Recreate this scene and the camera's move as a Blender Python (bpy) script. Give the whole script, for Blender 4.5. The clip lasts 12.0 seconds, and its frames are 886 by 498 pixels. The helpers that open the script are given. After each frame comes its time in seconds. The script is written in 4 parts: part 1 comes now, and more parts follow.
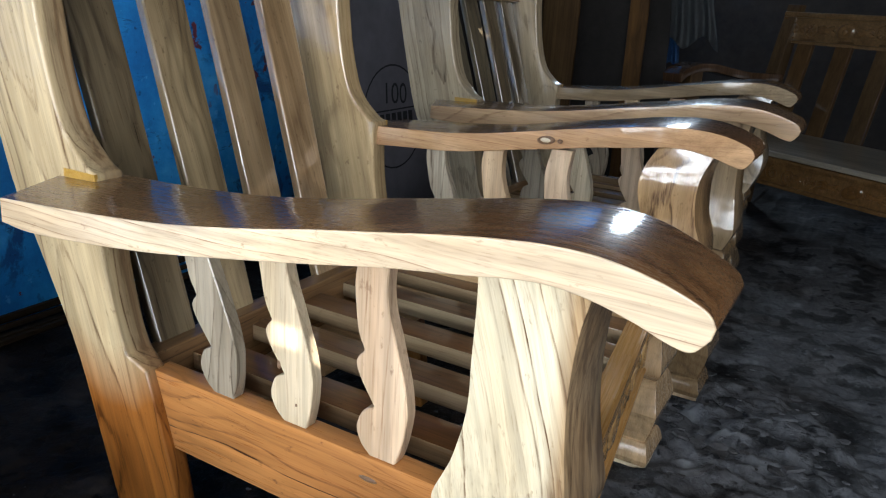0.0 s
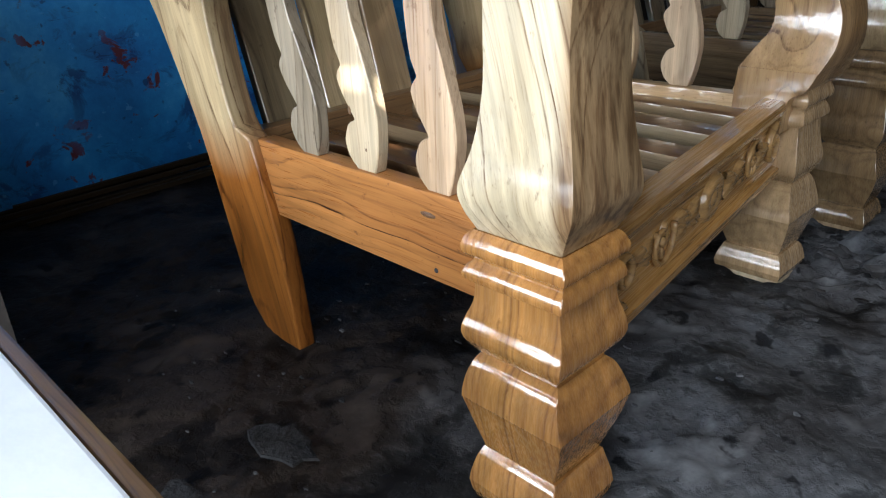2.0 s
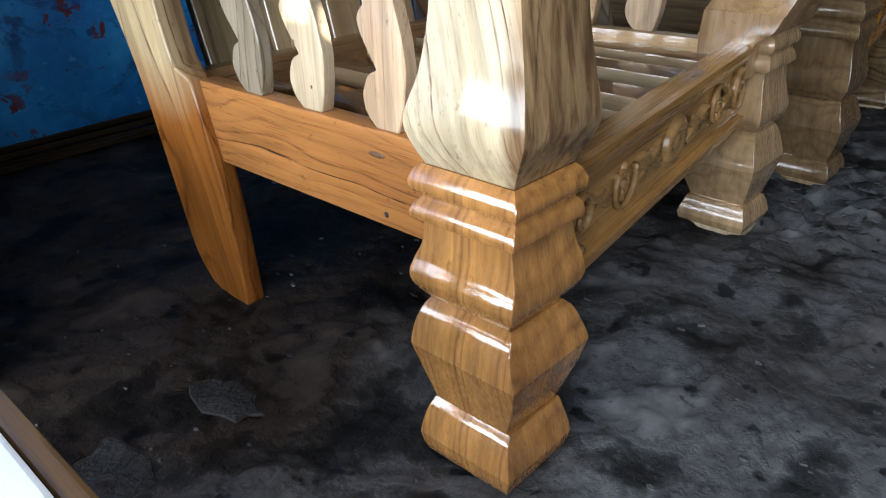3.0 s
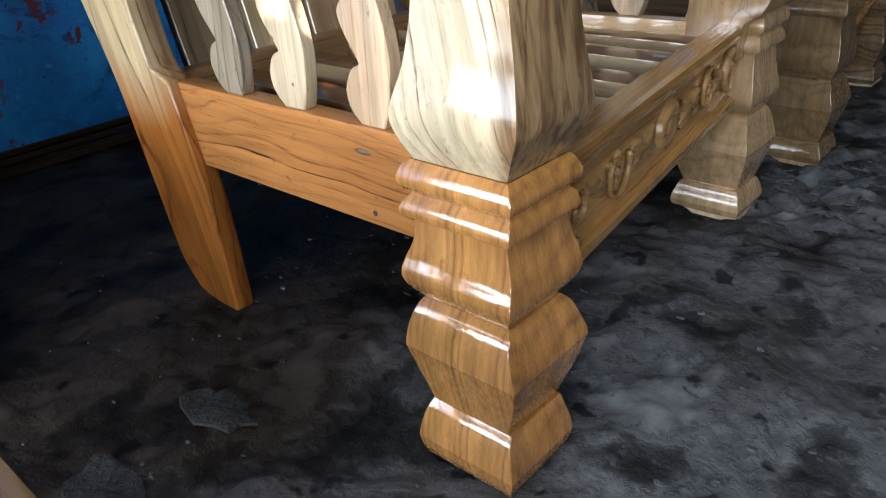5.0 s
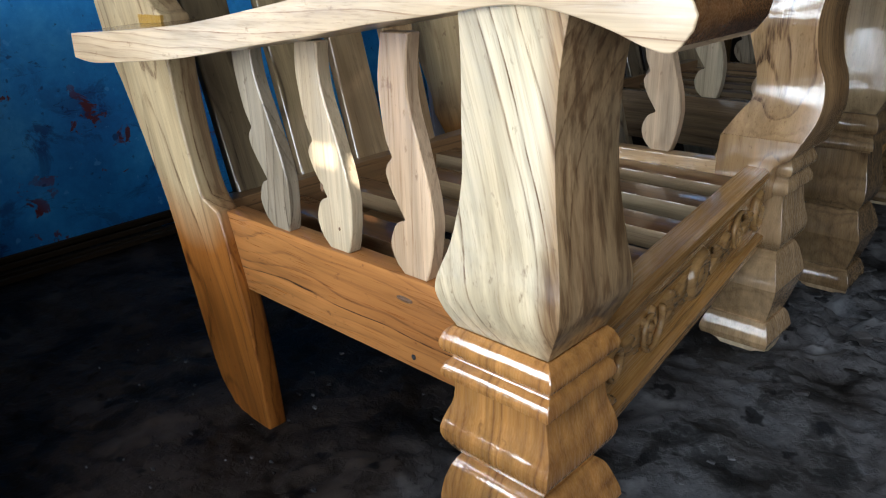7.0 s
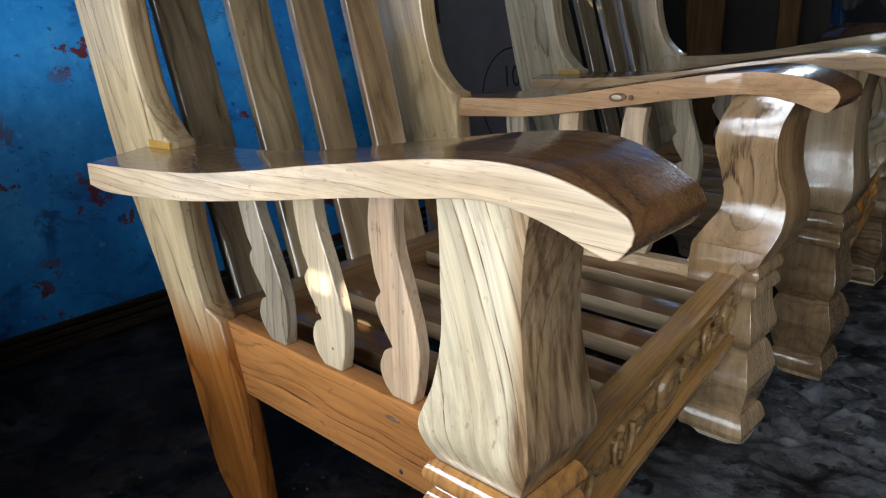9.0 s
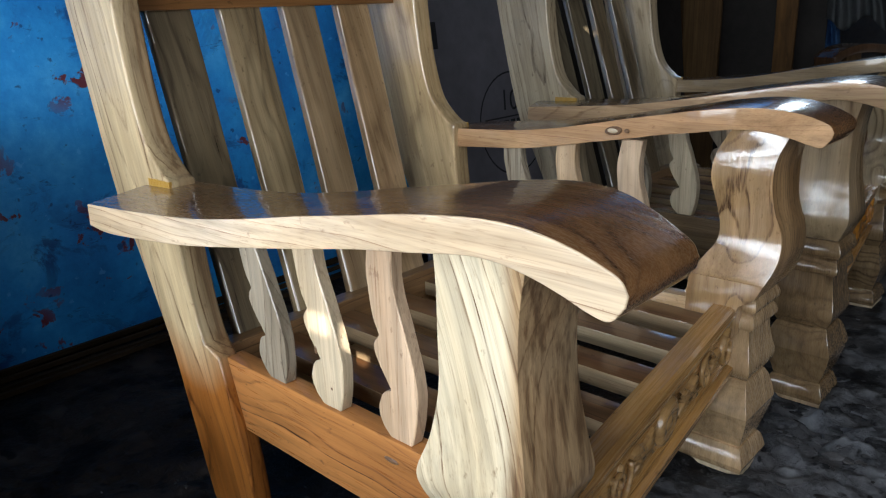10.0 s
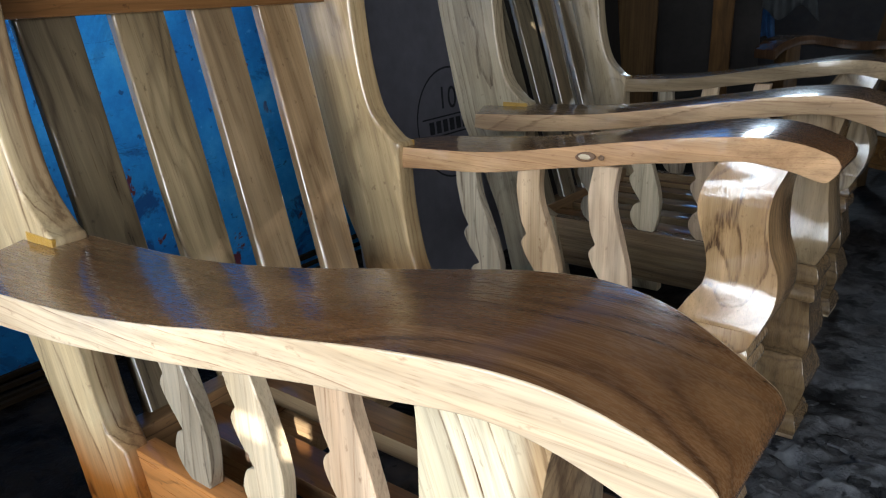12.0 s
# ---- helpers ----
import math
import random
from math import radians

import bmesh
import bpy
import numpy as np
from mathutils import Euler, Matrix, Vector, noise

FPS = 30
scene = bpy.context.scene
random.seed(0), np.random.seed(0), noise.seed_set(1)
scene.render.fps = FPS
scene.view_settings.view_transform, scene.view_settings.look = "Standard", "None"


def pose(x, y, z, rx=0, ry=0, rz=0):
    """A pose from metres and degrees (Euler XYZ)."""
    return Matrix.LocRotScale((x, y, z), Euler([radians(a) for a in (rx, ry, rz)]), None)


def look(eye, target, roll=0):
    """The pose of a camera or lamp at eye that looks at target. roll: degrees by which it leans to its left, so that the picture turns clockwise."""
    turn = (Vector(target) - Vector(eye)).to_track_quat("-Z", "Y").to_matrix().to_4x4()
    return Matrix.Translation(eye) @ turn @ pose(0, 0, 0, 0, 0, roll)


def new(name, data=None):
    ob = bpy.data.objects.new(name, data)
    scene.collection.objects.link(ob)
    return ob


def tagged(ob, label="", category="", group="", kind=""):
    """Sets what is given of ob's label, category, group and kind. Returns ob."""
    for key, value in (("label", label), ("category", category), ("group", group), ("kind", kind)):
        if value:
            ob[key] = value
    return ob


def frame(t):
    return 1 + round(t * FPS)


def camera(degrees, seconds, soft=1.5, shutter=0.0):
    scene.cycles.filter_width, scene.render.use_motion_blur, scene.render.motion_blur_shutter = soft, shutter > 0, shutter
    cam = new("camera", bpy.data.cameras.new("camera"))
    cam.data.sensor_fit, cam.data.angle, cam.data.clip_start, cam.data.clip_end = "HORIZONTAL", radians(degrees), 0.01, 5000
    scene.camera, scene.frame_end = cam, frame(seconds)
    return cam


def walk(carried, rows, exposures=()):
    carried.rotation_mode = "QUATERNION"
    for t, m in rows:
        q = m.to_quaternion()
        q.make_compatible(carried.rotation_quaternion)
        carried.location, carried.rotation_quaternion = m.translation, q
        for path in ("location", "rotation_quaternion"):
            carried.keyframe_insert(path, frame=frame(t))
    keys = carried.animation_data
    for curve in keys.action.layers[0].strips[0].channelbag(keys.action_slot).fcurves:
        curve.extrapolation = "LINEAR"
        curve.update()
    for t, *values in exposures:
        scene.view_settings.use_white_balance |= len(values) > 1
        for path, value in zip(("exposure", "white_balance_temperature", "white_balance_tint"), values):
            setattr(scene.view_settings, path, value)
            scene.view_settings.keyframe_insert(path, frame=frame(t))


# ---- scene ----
cam = camera(61.1, 12.0, soft=1.15)
PATH = [
    (0, (0.18, -0.591, 0.844), (-0.767, 1.053, 0.209), 3.0),
    (0.5, (0.281, -0.602, 0.796), (-0.864, 0.899, 0.136), 5.7),
    (1, (0.303, -0.571, 0.698), (-0.844, 0.842, -0.131), 3.8),
    (1.5, (0.333, -0.55, 0.674), (-0.937, 0.772, -0.125), -0.5),
    (2, (0.35, -0.543, 0.645), (-0.968, 0.711, -0.186), -2.9),
    (2.5, (0.337, -0.507, 0.625), (-0.923, 0.788, -0.233), -3.0),
    (3, (0.342, -0.51, 0.597), (-0.894, 0.776, -0.308), -1.9),
    (3.2, (0.346, -0.51, 0.59), (-0.881, 0.777, -0.325), -1.5),
    (4.8, (0.33, -0.497, 0.585), (-0.877, 0.798, -0.345), -3.6),
    (5, (0.326, -0.495, 0.589), (-0.888, 0.802, -0.33), -3.8),
    (5.5, (0.321, -0.49, 0.609), (-0.92, 0.812, -0.265), -3.8),
    (6, (0.317, -0.493, 0.617), (-0.932, 0.819, -0.232), -2.5),
    (6.5, (0.301, -0.5, 0.644), (-0.984, 0.806, -0.158), -2.0),
    (7, (0.308, -0.498, 0.676), (-0.993, 0.827, -0.067), -2.4),
    (7.5, (0.316, -0.496, 0.705), (-1.001, 0.837, 0.005), -2.8),
    (7.7, (0.317, -0.498, 0.723), (-1.002, 0.853, 0.064), -2.1),
    (9.5, (0.351, -0.51, 0.804), (-0.974, 0.854, 0.182), -2.6),
    (10, (0.345, -0.503, 0.823), (-0.982, 0.867, 0.222), -2.7),
    (10.5, (0.319, -0.476, 0.839), (-0.996, 0.911, 0.249), -2.6),
    (11, (0.256, -0.438, 0.844), (-1.025, 0.968, 0.225), -2.1),
    (11.5, (0.212, -0.405, 0.857), (-1.046, 1.012, 0.216), -1.4),
    (12, (0.184, -0.378, 0.867), (-0.982, 1.104, 0.202), -2.2),
]
walk(cam, [(t, look(eye, target, roll)) for t, eye, target, roll in PATH], exposures=[(0.0, 1.45), (0.5, 1.36), (1.0, 1.34), (1.5, 1.38), (2.0, 1.48), (3.0, 1.58), (5.0, 1.62), (5.5, 1.56), (6.5, 1.38), (7.0, 1.22), (7.5, 1.12), (9.5, 1.20), (10.5, 1.34), (11.5, 1.48), (12.0, 1.52)])

# ---- world, sun and daylight ----
SUN_EL, SUN_AZ = radians(30), radians(130)
world = bpy.data.worlds.new("sky")
scene.world = world
world.use_nodes = True
wn = world.node_tree
sky = wn.nodes.new("ShaderNodeTexSky")
sky.sky_type, sky.sun_disc = "NISHITA", False
sky.sun_elevation, sky.sun_rotation = SUN_EL, SUN_AZ
wn.links.new(sky.outputs[0], wn.nodes["Background"].inputs[0])
wn.nodes["Background"].inputs[1].default_value = 0.06


def daylight(name, place, target, sx, sy, power, colour=(0.92, 0.96, 1.0), spread=180):
    """An area lamp that fills an opening of the building with the sky's light; spread: the deeper its shaft, the narrower."""
    lamp = bpy.data.lights.new(name, "AREA")
    lamp.shape, lamp.size, lamp.size_y, lamp.energy, lamp.color = "RECTANGLE", sx, sy, power, colour
    lamp.spread = radians(spread)
    ob = new(name, lamp)
    ob.matrix_world = look(place, target)
    return ob


sun = bpy.data.lights.new("sun", "SUN")
sun.energy, sun.angle, sun.color = 5.0, radians(0.15), (1.0, 0.965, 0.91)
# the beam that falls through the holes in the roof
BEAM = Vector((-0.66, 0.56, -0.50)).normalized()
new("sun", sun).matrix_world = look((0, 0, 10), Vector((0, 0, 10)) + BEAM)
daylight("daylight_south", (-0.765, -1.92, 0.76), (-0.765, 0, 0.76), 1.55, 0.66, 20, (0.80, 0.895, 1.0))
daylight("daylight_door", (0.71, -1.92, 1.185), (0.71, 0, 1.185), 1.16, 1.45, 20, (0.80, 0.895, 1.0))
# fill from an unseen roof opening, added to lift the floor and chair fronts
daylight("daylight_roof", (0.76, -1.15, 2.39), (0.76, -1.15, 0), 0.8, 0.8, 8, (0.82, 0.91, 1.0), 160)
# fill from an unseen east opening, added to brighten the +x faces
daylight("daylight_east", (3.49, 0.6, 1.15), (0.0, 0.6, 1.15), 1.3, 1.1, 9, (0.88, 0.94, 1.0))
daylight("daylight_north", (-1.25, 5.22, 1.95), (-1.25, 0, 1.95), 0.34, 0.5, 7, (0.66, 0.83, 1.0))



# ---- materials ----
def tree(name):
    m = bpy.data.materials.new(name)
    m.use_nodes = True
    return m, m.node_tree.nodes, m.node_tree.links, m.node_tree.nodes["Principled BSDF"]


def ramp(nodes, stops):
    r = nodes.new("ShaderNodeValToRGB")
    while len(r.color_ramp.elements) < len(stops):
        r.color_ramp.elements.new(0.5)
    for e, (p, c) in zip(r.color_ramp.elements, stops):
        e.position, e.color = p, (*c, 1.0)
    return r


def noise_node(nodes, scale, detail=4.0, rough=0.55, distort=0.0):
    n = nodes.new("ShaderNodeTexNoise")
    n.inputs["Scale"].default_value, n.inputs["Detail"].default_value = scale, detail
    n.inputs["Roughness"].default_value, n.inputs["Distortion"].default_value = rough, distort
    return n


def wood(name, axis, light, mid, dark, figure=0.6, pith=(0.0, 0.0), spacing=0.010, warp=0.02, tilt=(0, 0, 0), shift=0.04, heart=None, stain=None, rough=0.34, coat=0.8, tint=0.08, dents=0.16, gloss=0.045, pore=0.5, soft=False, brush=0.10, ior=1.5):
    """Varnished teak cut from a log: growth rings round a pith line along one axis, pores, streaks.
    pith: where that line stands on the two other axes. heart: (axis, place, width, light, mid) beyond which the wood is heartwood.
    stain: (z, colour) below which it is dyed."""
    m, N, L, bsdf = tree(name)
    co = N.new("ShaderNodeTexCoord")
    info = N.new("ShaderNodeObjectInfo")
    centre = N.new("ShaderNodeVectorMath")
    centre.operation = "SUBTRACT"
    centre.inputs[1].default_value = (0.5, 0.5, 0.5)
    white = N.new("ShaderNodeTexWhiteNoise")
    white.noise_dimensions = "1D"
    L.new(info.outputs["Random"], white.inputs["W"])
    L.new(white.outputs["Color"], centre.inputs[0])
    off = N.new("ShaderNodeVectorMath")
    off.operation = "MULTIPLY_ADD"
    off.inputs[1].default_value = tuple(2.5 if k == axis else 2 * shift for k in "xyz")
    L.new(centre.outputs[0], off.inputs[0])
    turned = N.new("ShaderNodeMapping")
    turned.inputs["Rotation"].default_value = tuple(radians(k) for k in tilt)
    L.new(co.outputs["Object"], turned.inputs[0])
    L.new(turned.outputs[0], off.inputs[2])

    def stretched(along, across):
        mp = N.new("ShaderNodeMapping")
        mp.inputs["Scale"].default_value = tuple(along if k == axis else across for k in "xyz")
        L.new(off.outputs[0], mp.inputs[0])
        return mp.outputs[0]

    def math_node(op, p, q=0.0, r=0.0):
        n = N.new("ShaderNodeMath")
        n.operation = op
        for sock, v in zip(n.inputs, (p, q, r)):
            if isinstance(v, (int, float)):
                sock.default_value = v
            else:
                L.new(v, sock)
        return n.outputs[0]

    def limits(socket, lo, hi, low=0.0, top=1.0):
        mr = N.new("ShaderNodeMapRange")
        mr.inputs["From Min"].default_value, mr.inputs["From Max"].default_value = lo, hi
        mr.inputs["To Min"].default_value, mr.inputs["To Max"].default_value = low, top
        L.new(socket, mr.inputs["Value"])
        return mr.outputs[0]

    def mixed(fac, below, above, blend="MIX"):
        mx = N.new("ShaderNodeMix")
        mx.data_type, mx.blend_type = "RGBA", blend
        for sock, v in zip((mx.inputs["Factor"], mx.inputs["A"], mx.inputs["B"]), (fac, below, above)):
            if isinstance(v, tuple):
                sock.default_value = (*v, 1)
            elif isinstance(v, (int, float)):
                sock.default_value = v
            else:
                L.new(v, sock)
        return mx.outputs["Result"]

    def noise_on(vec, scale, detail, rough=0.55, distort=0.0):
        n = noise_node(N, scale, detail, rough, distort)
        L.new(vec, n.inputs["Vector"])
        return n.outputs[0]

    # distance from the pith, bent by slow and quick waves
    flat = N.new("ShaderNodeMapping")
    others = [k for k in "xyz" if k != axis]
    place = {others[0]: pith[0], others[1]: pith[1], axis: 0.0}
    flat.inputs["Location"].default_value = tuple(-place[k] for k in "xyz")
    flat.inputs["Scale"].default_value = tuple(0.0 if k == axis else 1.0 for k in "xyz")
    L.new(off.outputs[0], flat.inputs[0])
    length = N.new("ShaderNodeVectorMath")
    length.operation = "LENGTH"
    L.new(flat.outputs[0], length.inputs[0])
    slow = noise_on(stretched(2.6, 7.0), 1.0, 2.0, 0.5)
    quick = noise_on(stretched(3.0, 45.0), 1.0, 3.0, 0.6)
    d = math_node("MULTIPLY_ADD", math_node("SUBTRACT", slow, 0.5), 2.0 * warp, length.outputs["Value"])
    d = math_node("MULTIPLY_ADD", quick, 0.55 * spacing, d)
    rings = math_node("DIVIDE", d, spacing)
    saw = math_node("FRACT", rings)
    each = N.new("ShaderNodeTexWhiteNoise")
    each.noise_dimensions = "1D"
    L.new(math_node("FLOOR", rings), each.inputs["W"])
    line = ramp(N, [(0.0, (0.5, 0.5, 0.5)), (0.07, (0, 0, 0)), (0.45, (0.06, 0.06, 0.06)), (0.84, (0.30, 0.30, 0.30)), (0.92, (1, 1, 1)), (1.0, (0.9, 0.9, 0.9))])
    if soft:  # broad bands that fade on both sides
        for e, (p, v) in zip(line.color_ramp.elements, ((0.0, 0.30), (0.15, 0.05), (0.40, 0.0), (0.62, 0.25), (0.82, 0.85), (1.0, 0.34))):
            e.position, e.color = p, (v, v, v, 1)
    L.new(saw, line.inputs[0])
    broken = limits(noise_on(stretched(2.2, 16.0), 1.0, 3.0), 0.30, 0.55, 0.25, 1.0)
    strength = math_node("MULTIPLY", limits(each.outputs["Value"], 0.1, 0.8, 0.10, figure), broken)
    # the dark lines are rows of pores, not drawn strokes
    dashes = noise_on(stretched(26.0, 380.0), 1.0, 2.0, 0.6)
    strength = math_node("MULTIPLY", strength, limits(dashes, 0.38, 0.60, 0.85 if soft else 0.50, 1.0 if soft else 1.15))
    fac = math_node("MULTIPLY", line.outputs[0], strength)

    bands = noise_on(stretched(1.8, 13.0), 1.0, 3.0, 0.6, 0.4)
    tones = limits(bands, 0.32, 0.66)
    base = mixed(tones, mid, light)
    if heart:
        sep = N.new("ShaderNodeSeparateXYZ")
        L.new(co.outputs["Object"], sep.inputs[0])
        edge = math_node("MULTIPLY_ADD", math_node("SUBTRACT", slow, 0.5), 0.8 * heart[2], sep.outputs["XYZ".index(heart[0].upper())])
        inside = limits(edge, heart[1] - heart[2] / 2, heart[1] + heart[2] / 2)
        base = mixed(inside, base, mixed(tones, heart[4], heart[3]))
        stripes = limits(noise_on(stretched(0.5, 95.0), 1.0, 3.0, 0.6), 0.46, 0.62, 0.0, 0.8)
        base = mixed(math_node("MULTIPLY", stripes, inside), base, dark)
    base = mixed(fac, base, dark)
    streak = limits(noise_on(stretched(2.0, 70.0), 1.0, 4.0, 0.66), 0.3, 0.7, 0.68, 1.20)
    fibre = noise_on(stretched(14.0, 620.0), 1.0, 2.0, 0.6)
    pores = ramp(N, [(0.26, (0.54, 0.45, 0.36)), (0.43, (1, 1, 1)), (0.75, (1.08, 1.07, 1.03))])
    L.new(fibre, pores.inputs[0])
    base = mixed(pore, base, pores.outputs[0], "MULTIPLY")
    # slow clouds of tone, and dust and runs caught in the varnish
    cloud = limits(noise_on(stretched(5.0, 11.0), 1.0, 3.0, 0.6), 0.3, 0.7)
    base = mixed(0.9, base, mixed(cloud, (0.80, 0.76, 0.68), (1.10, 1.07, 1.02)), "MULTIPLY")
    grime = limits(noise_on(stretched(60.0, 95.0), 1.0, 3.0, 0.62), 0.64, 0.74, 0.0, 0.55)
    base = mixed(grime, base, dark)
    tone = N.new("ShaderNodeHueSaturation")
    L.new(math_node("MULTIPLY", limits(info.outputs["Random"], 0, 1, 1 - tint * 1.3, 1 + tint), streak), tone.inputs["Value"])
    L.new(limits(white.outputs["Value"], 0, 1, 1 - tint * 1.5, 1 + tint * 1.2), tone.inputs["Saturation"])
    L.new(limits(white.outputs["Value"], 1, 0, 0.5 - tint * 0.12, 0.5 + tint * 0.06), tone.inputs["Hue"])
    L.new(base, tone.inputs["Color"])
    last = tone.outputs[0]
    if stain:
        sepz = N.new("ShaderNodeSeparateXYZ")
        L.new(co.outputs["Object"], sepz.inputs[0])
        low = limits(math_node("MULTIPLY_ADD", slow, 0.12, sepz.outputs["Z"]), stain[0] + 0.11, stain[0] + 0.01)
        last = mixed(low, last, mixed(1.0, last, stain[1], "MULTIPLY"))
    L.new(last, bsdf.inputs["Base Color"])
    L.new(limits(fibre, 0, 1, rough - 0.1, rough + 0.12), bsdf.inputs["Roughness"])
    bsdf.inputs["Specular IOR Level"].default_value = 0.12
    bsdf.inputs["Coat Weight"].default_value, bsdf.inputs["Coat Roughness"].default_value = coat, gloss
    bsdf.inputs["Coat IOR"].default_value = ior
    dent = noise_node(N, 24.0, 2.0)
    L.new(co.outputs["Object"], dent.inputs["Vector"])
    high = math_node("MULTIPLY_ADD", fibre, 0.10, dent.outputs[0])
    high = math_node("MULTIPLY_ADD", streak, 0.5, high)
    brushed = math_node("MULTIPLY_ADD", fibre, brush, math_node("MULTIPLY_ADD", streak, 0.16, dent.outputs[0]))
    for height, strength, socket in ((high, 0.08, "Normal"), (brushed, dents, "Coat Normal")):
        bump = N.new("ShaderNodeBump")
        bump.inputs["Strength"].default_value, bump.inputs["Distance"].default_value = strength, 0.004
        L.new(height, bump.inputs["Height"])
        L.new(bump.outputs[0], bsdf.inputs[socket])
    return m


PALE, CREAM = (0.52, 0.42, 0.27), (0.67, 0.58, 0.42)
BROWN, DARK = (0.20, 0.105, 0.045), (0.085, 0.042, 0.02)
W_POST = wood("teak_sapwood_upright", "z", CREAM, PALE, (0.115, 0.06, 0.026), 1.0, (-0.24, 0.17), 0.010, 0.025, (0, 15, 0), 0.0, ("x", -0.002, 0.016, (0.41, 0.28, 0.15), (0.25, 0.16, 0.085)), gloss=0.10)
W_POSTB = wood("teak_swirled_upright", "z", (0.55, 0.37, 0.19), (0.31, 0.185, 0.088), (0.085, 0.042, 0.018), 0.9, (-0.1, 3.6), 0.012, 0.06, coat=1.0, dents=0.2, gloss=0.075, pore=0.6, brush=0.55, ior=1.9)
W_LEG = wood("teak_honey_leg", "z", (0.60, 0.262, 0.047), (0.42, 0.165, 0.028), (0.20, 0.073, 0.015), 0.85, (-1.4, -0.03), 0.0085, 0.016, shift=0.01, coat=1.0, rough=0.26, gloss=0.085, pore=0.25, soft=True, ior=1.9)
W_LEGB = wood("teak_brown_leg", "z", (0.54, 0.35, 0.185), (0.38, 0.235, 0.115), (0.13, 0.068, 0.032), 0.95, (-0.1, 3.6), 0.0065, 0.018, shift=0.1, coat=1.0, rough=0.26, dents=0.16, gloss=0.10, pore=0.4, soft=True, brush=0.2)
W_LEGC = wood("teak_dark_leg", "z", (0.27, 0.19, 0.105), (0.18, 0.12, 0.064), (0.055, 0.032, 0.017), 1.0, (-0.1, 3.6), 0.0065, 0.022, shift=0.1, coat=1.0, rough=0.26, dents=0.2, gloss=0.10, pore=0.4, soft=True, brush=0.3, ior=1.8)
W_POSTC = wood("teak_grey_upright", "z", (0.38, 0.29, 0.18), (0.23, 0.165, 0.095), (0.08, 0.048, 0.025), 0.9, (-0.1, 3.6), 0.012, 0.06, coat=1.0, dents=0.2, gloss=0.09, pore=0.6, soft=True, brush=0.45, ior=1.8)
W_BACK = wood("teak_back_post", "z", (0.56, 0.41, 0.225), (0.42, 0.29, 0.145), (0.16, 0.085, 0.035), 1.0, (-0.62, 0.06), 0.013, 0.035, (0, 13, 0), 0.02, ("y", 0.004, 0.02, (0.34, 0.22, 0.11), (0.26, 0.16, 0.075)), (0.34, (0.62, 0.29, 0.10)), coat=0.5, gloss=0.2)
W_BACKB = wood("teak_golden_back_post", "z", (0.55, 0.385, 0.20), (0.36, 0.23, 0.105), (0.15, 0.078, 0.03), 0.9, (-0.62, 3.4), 0.012, 0.04, (0, 13, 0), 0.02, None, (0.38, (0.50, 0.30, 0.14)), coat=0.9, gloss=0.06, soft=True, ior=1.8)
W_RAIL = wood("teak_orange_rail", "x", (0.47, 0.19, 0.043), (0.30, 0.108, 0.023), (0.05, 0.019, 0.008), 1.1, (-0.15, 0.62), 0.0145, 0.05, shift=0.008, coat=0.7, rough=0.3, gloss=0.12)
W_RAILC = wood("teak_grey_rail", "x", (0.22, 0.165, 0.10), (0.145, 0.10, 0.06), (0.05, 0.03, 0.018), 0.8, (0.045, 0.33), 0.012, 0.03, shift=0.05, coat=1.0, rough=0.26, gloss=0.1, soft=True)
W_ARM = wood("teak_pale_arm", "x", (0.66, 0.54, 0.385), (0.50, 0.38, 0.245), (0.19, 0.10, 0.05), 0.65, (-0.08, 0.45), 0.008, 0.022, shift=0.02, gloss=0.17)
W_ARMB = wood("teak_tan_arm", "x", (0.54, 0.36, 0.205), (0.36, 0.215, 0.115), (0.19, 0.10, 0.05), 0.65, (0.55, 0.42), 0.008, 0.022, shift=0.06)
W_ARMTOP = wood("teak_brown_top", "x", (0.25, 0.142, 0.068), (0.135, 0.068, 0.030), (0.045, 0.022, 0.012), 1.0, (-0.02, 0.55), 0.012, 0.045, rough=0.26, coat=0.9, gloss=0.09, soft=True)
W_BAL = wood("teak_baluster", "z", (0.61, 0.485, 0.33), (0.47, 0.355, 0.225), (0.19, 0.11, 0.055), 0.4, (-0.35, -0.15), 0.013, 0.02, shift=0.15, tint=0.10, gloss=0.14)
W_BALGREY = wood("teak_grey_baluster", "z", (0.40, 0.34, 0.265), (0.25, 0.20, 0.145), (0.07, 0.045, 0.028), 0.9, (-0.35, -0.15), 0.010, 0.03, shift=0.15, tint=0.03, gloss=0.14)
W_BALPINK = wood("teak_pinkish_baluster", "z", (0.60, 0.44, 0.305), (0.47, 0.325, 0.21), (0.19, 0.10, 0.055), 0.5, (-0.35, -0.15), 0.012, 0.02, shift=0.15, tint=0.03, gloss=0.14)
W_SLAT = wood("teak_back_slat", "z", (0.37, 0.265, 0.14), (0.19, 0.125, 0.06), (0.045, 0.025, 0.012), 1.0, (-0.58, 0.25), 0.022, 0.10, (0, 18.4, 0), 0.2, coat=1.0, rough=0.3, gloss=0.035, soft=True, ior=2.0)
W_SLATC = wood("teak_tan_slat", "z", (0.42, 0.305, 0.18), (0.25, 0.17, 0.092), (0.08, 0.046, 0.024), 0.8, (-0.9, 0.3), 0.016, 0.05, (0, 18.4, 0), 0.2, coat=1.0, rough=0.3, gloss=0.035, soft=True, ior=2.0)
W_BACKC = wood("teak_grey_back_post", "z", (0.48, 0.37, 0.24), (0.32, 0.235, 0.14), (0.11, 0.065, 0.035), 0.8, (-0.62, 0.06), 0.014, 0.05, (0, 13, 0), 0.05, coat=0.6, gloss=0.08)
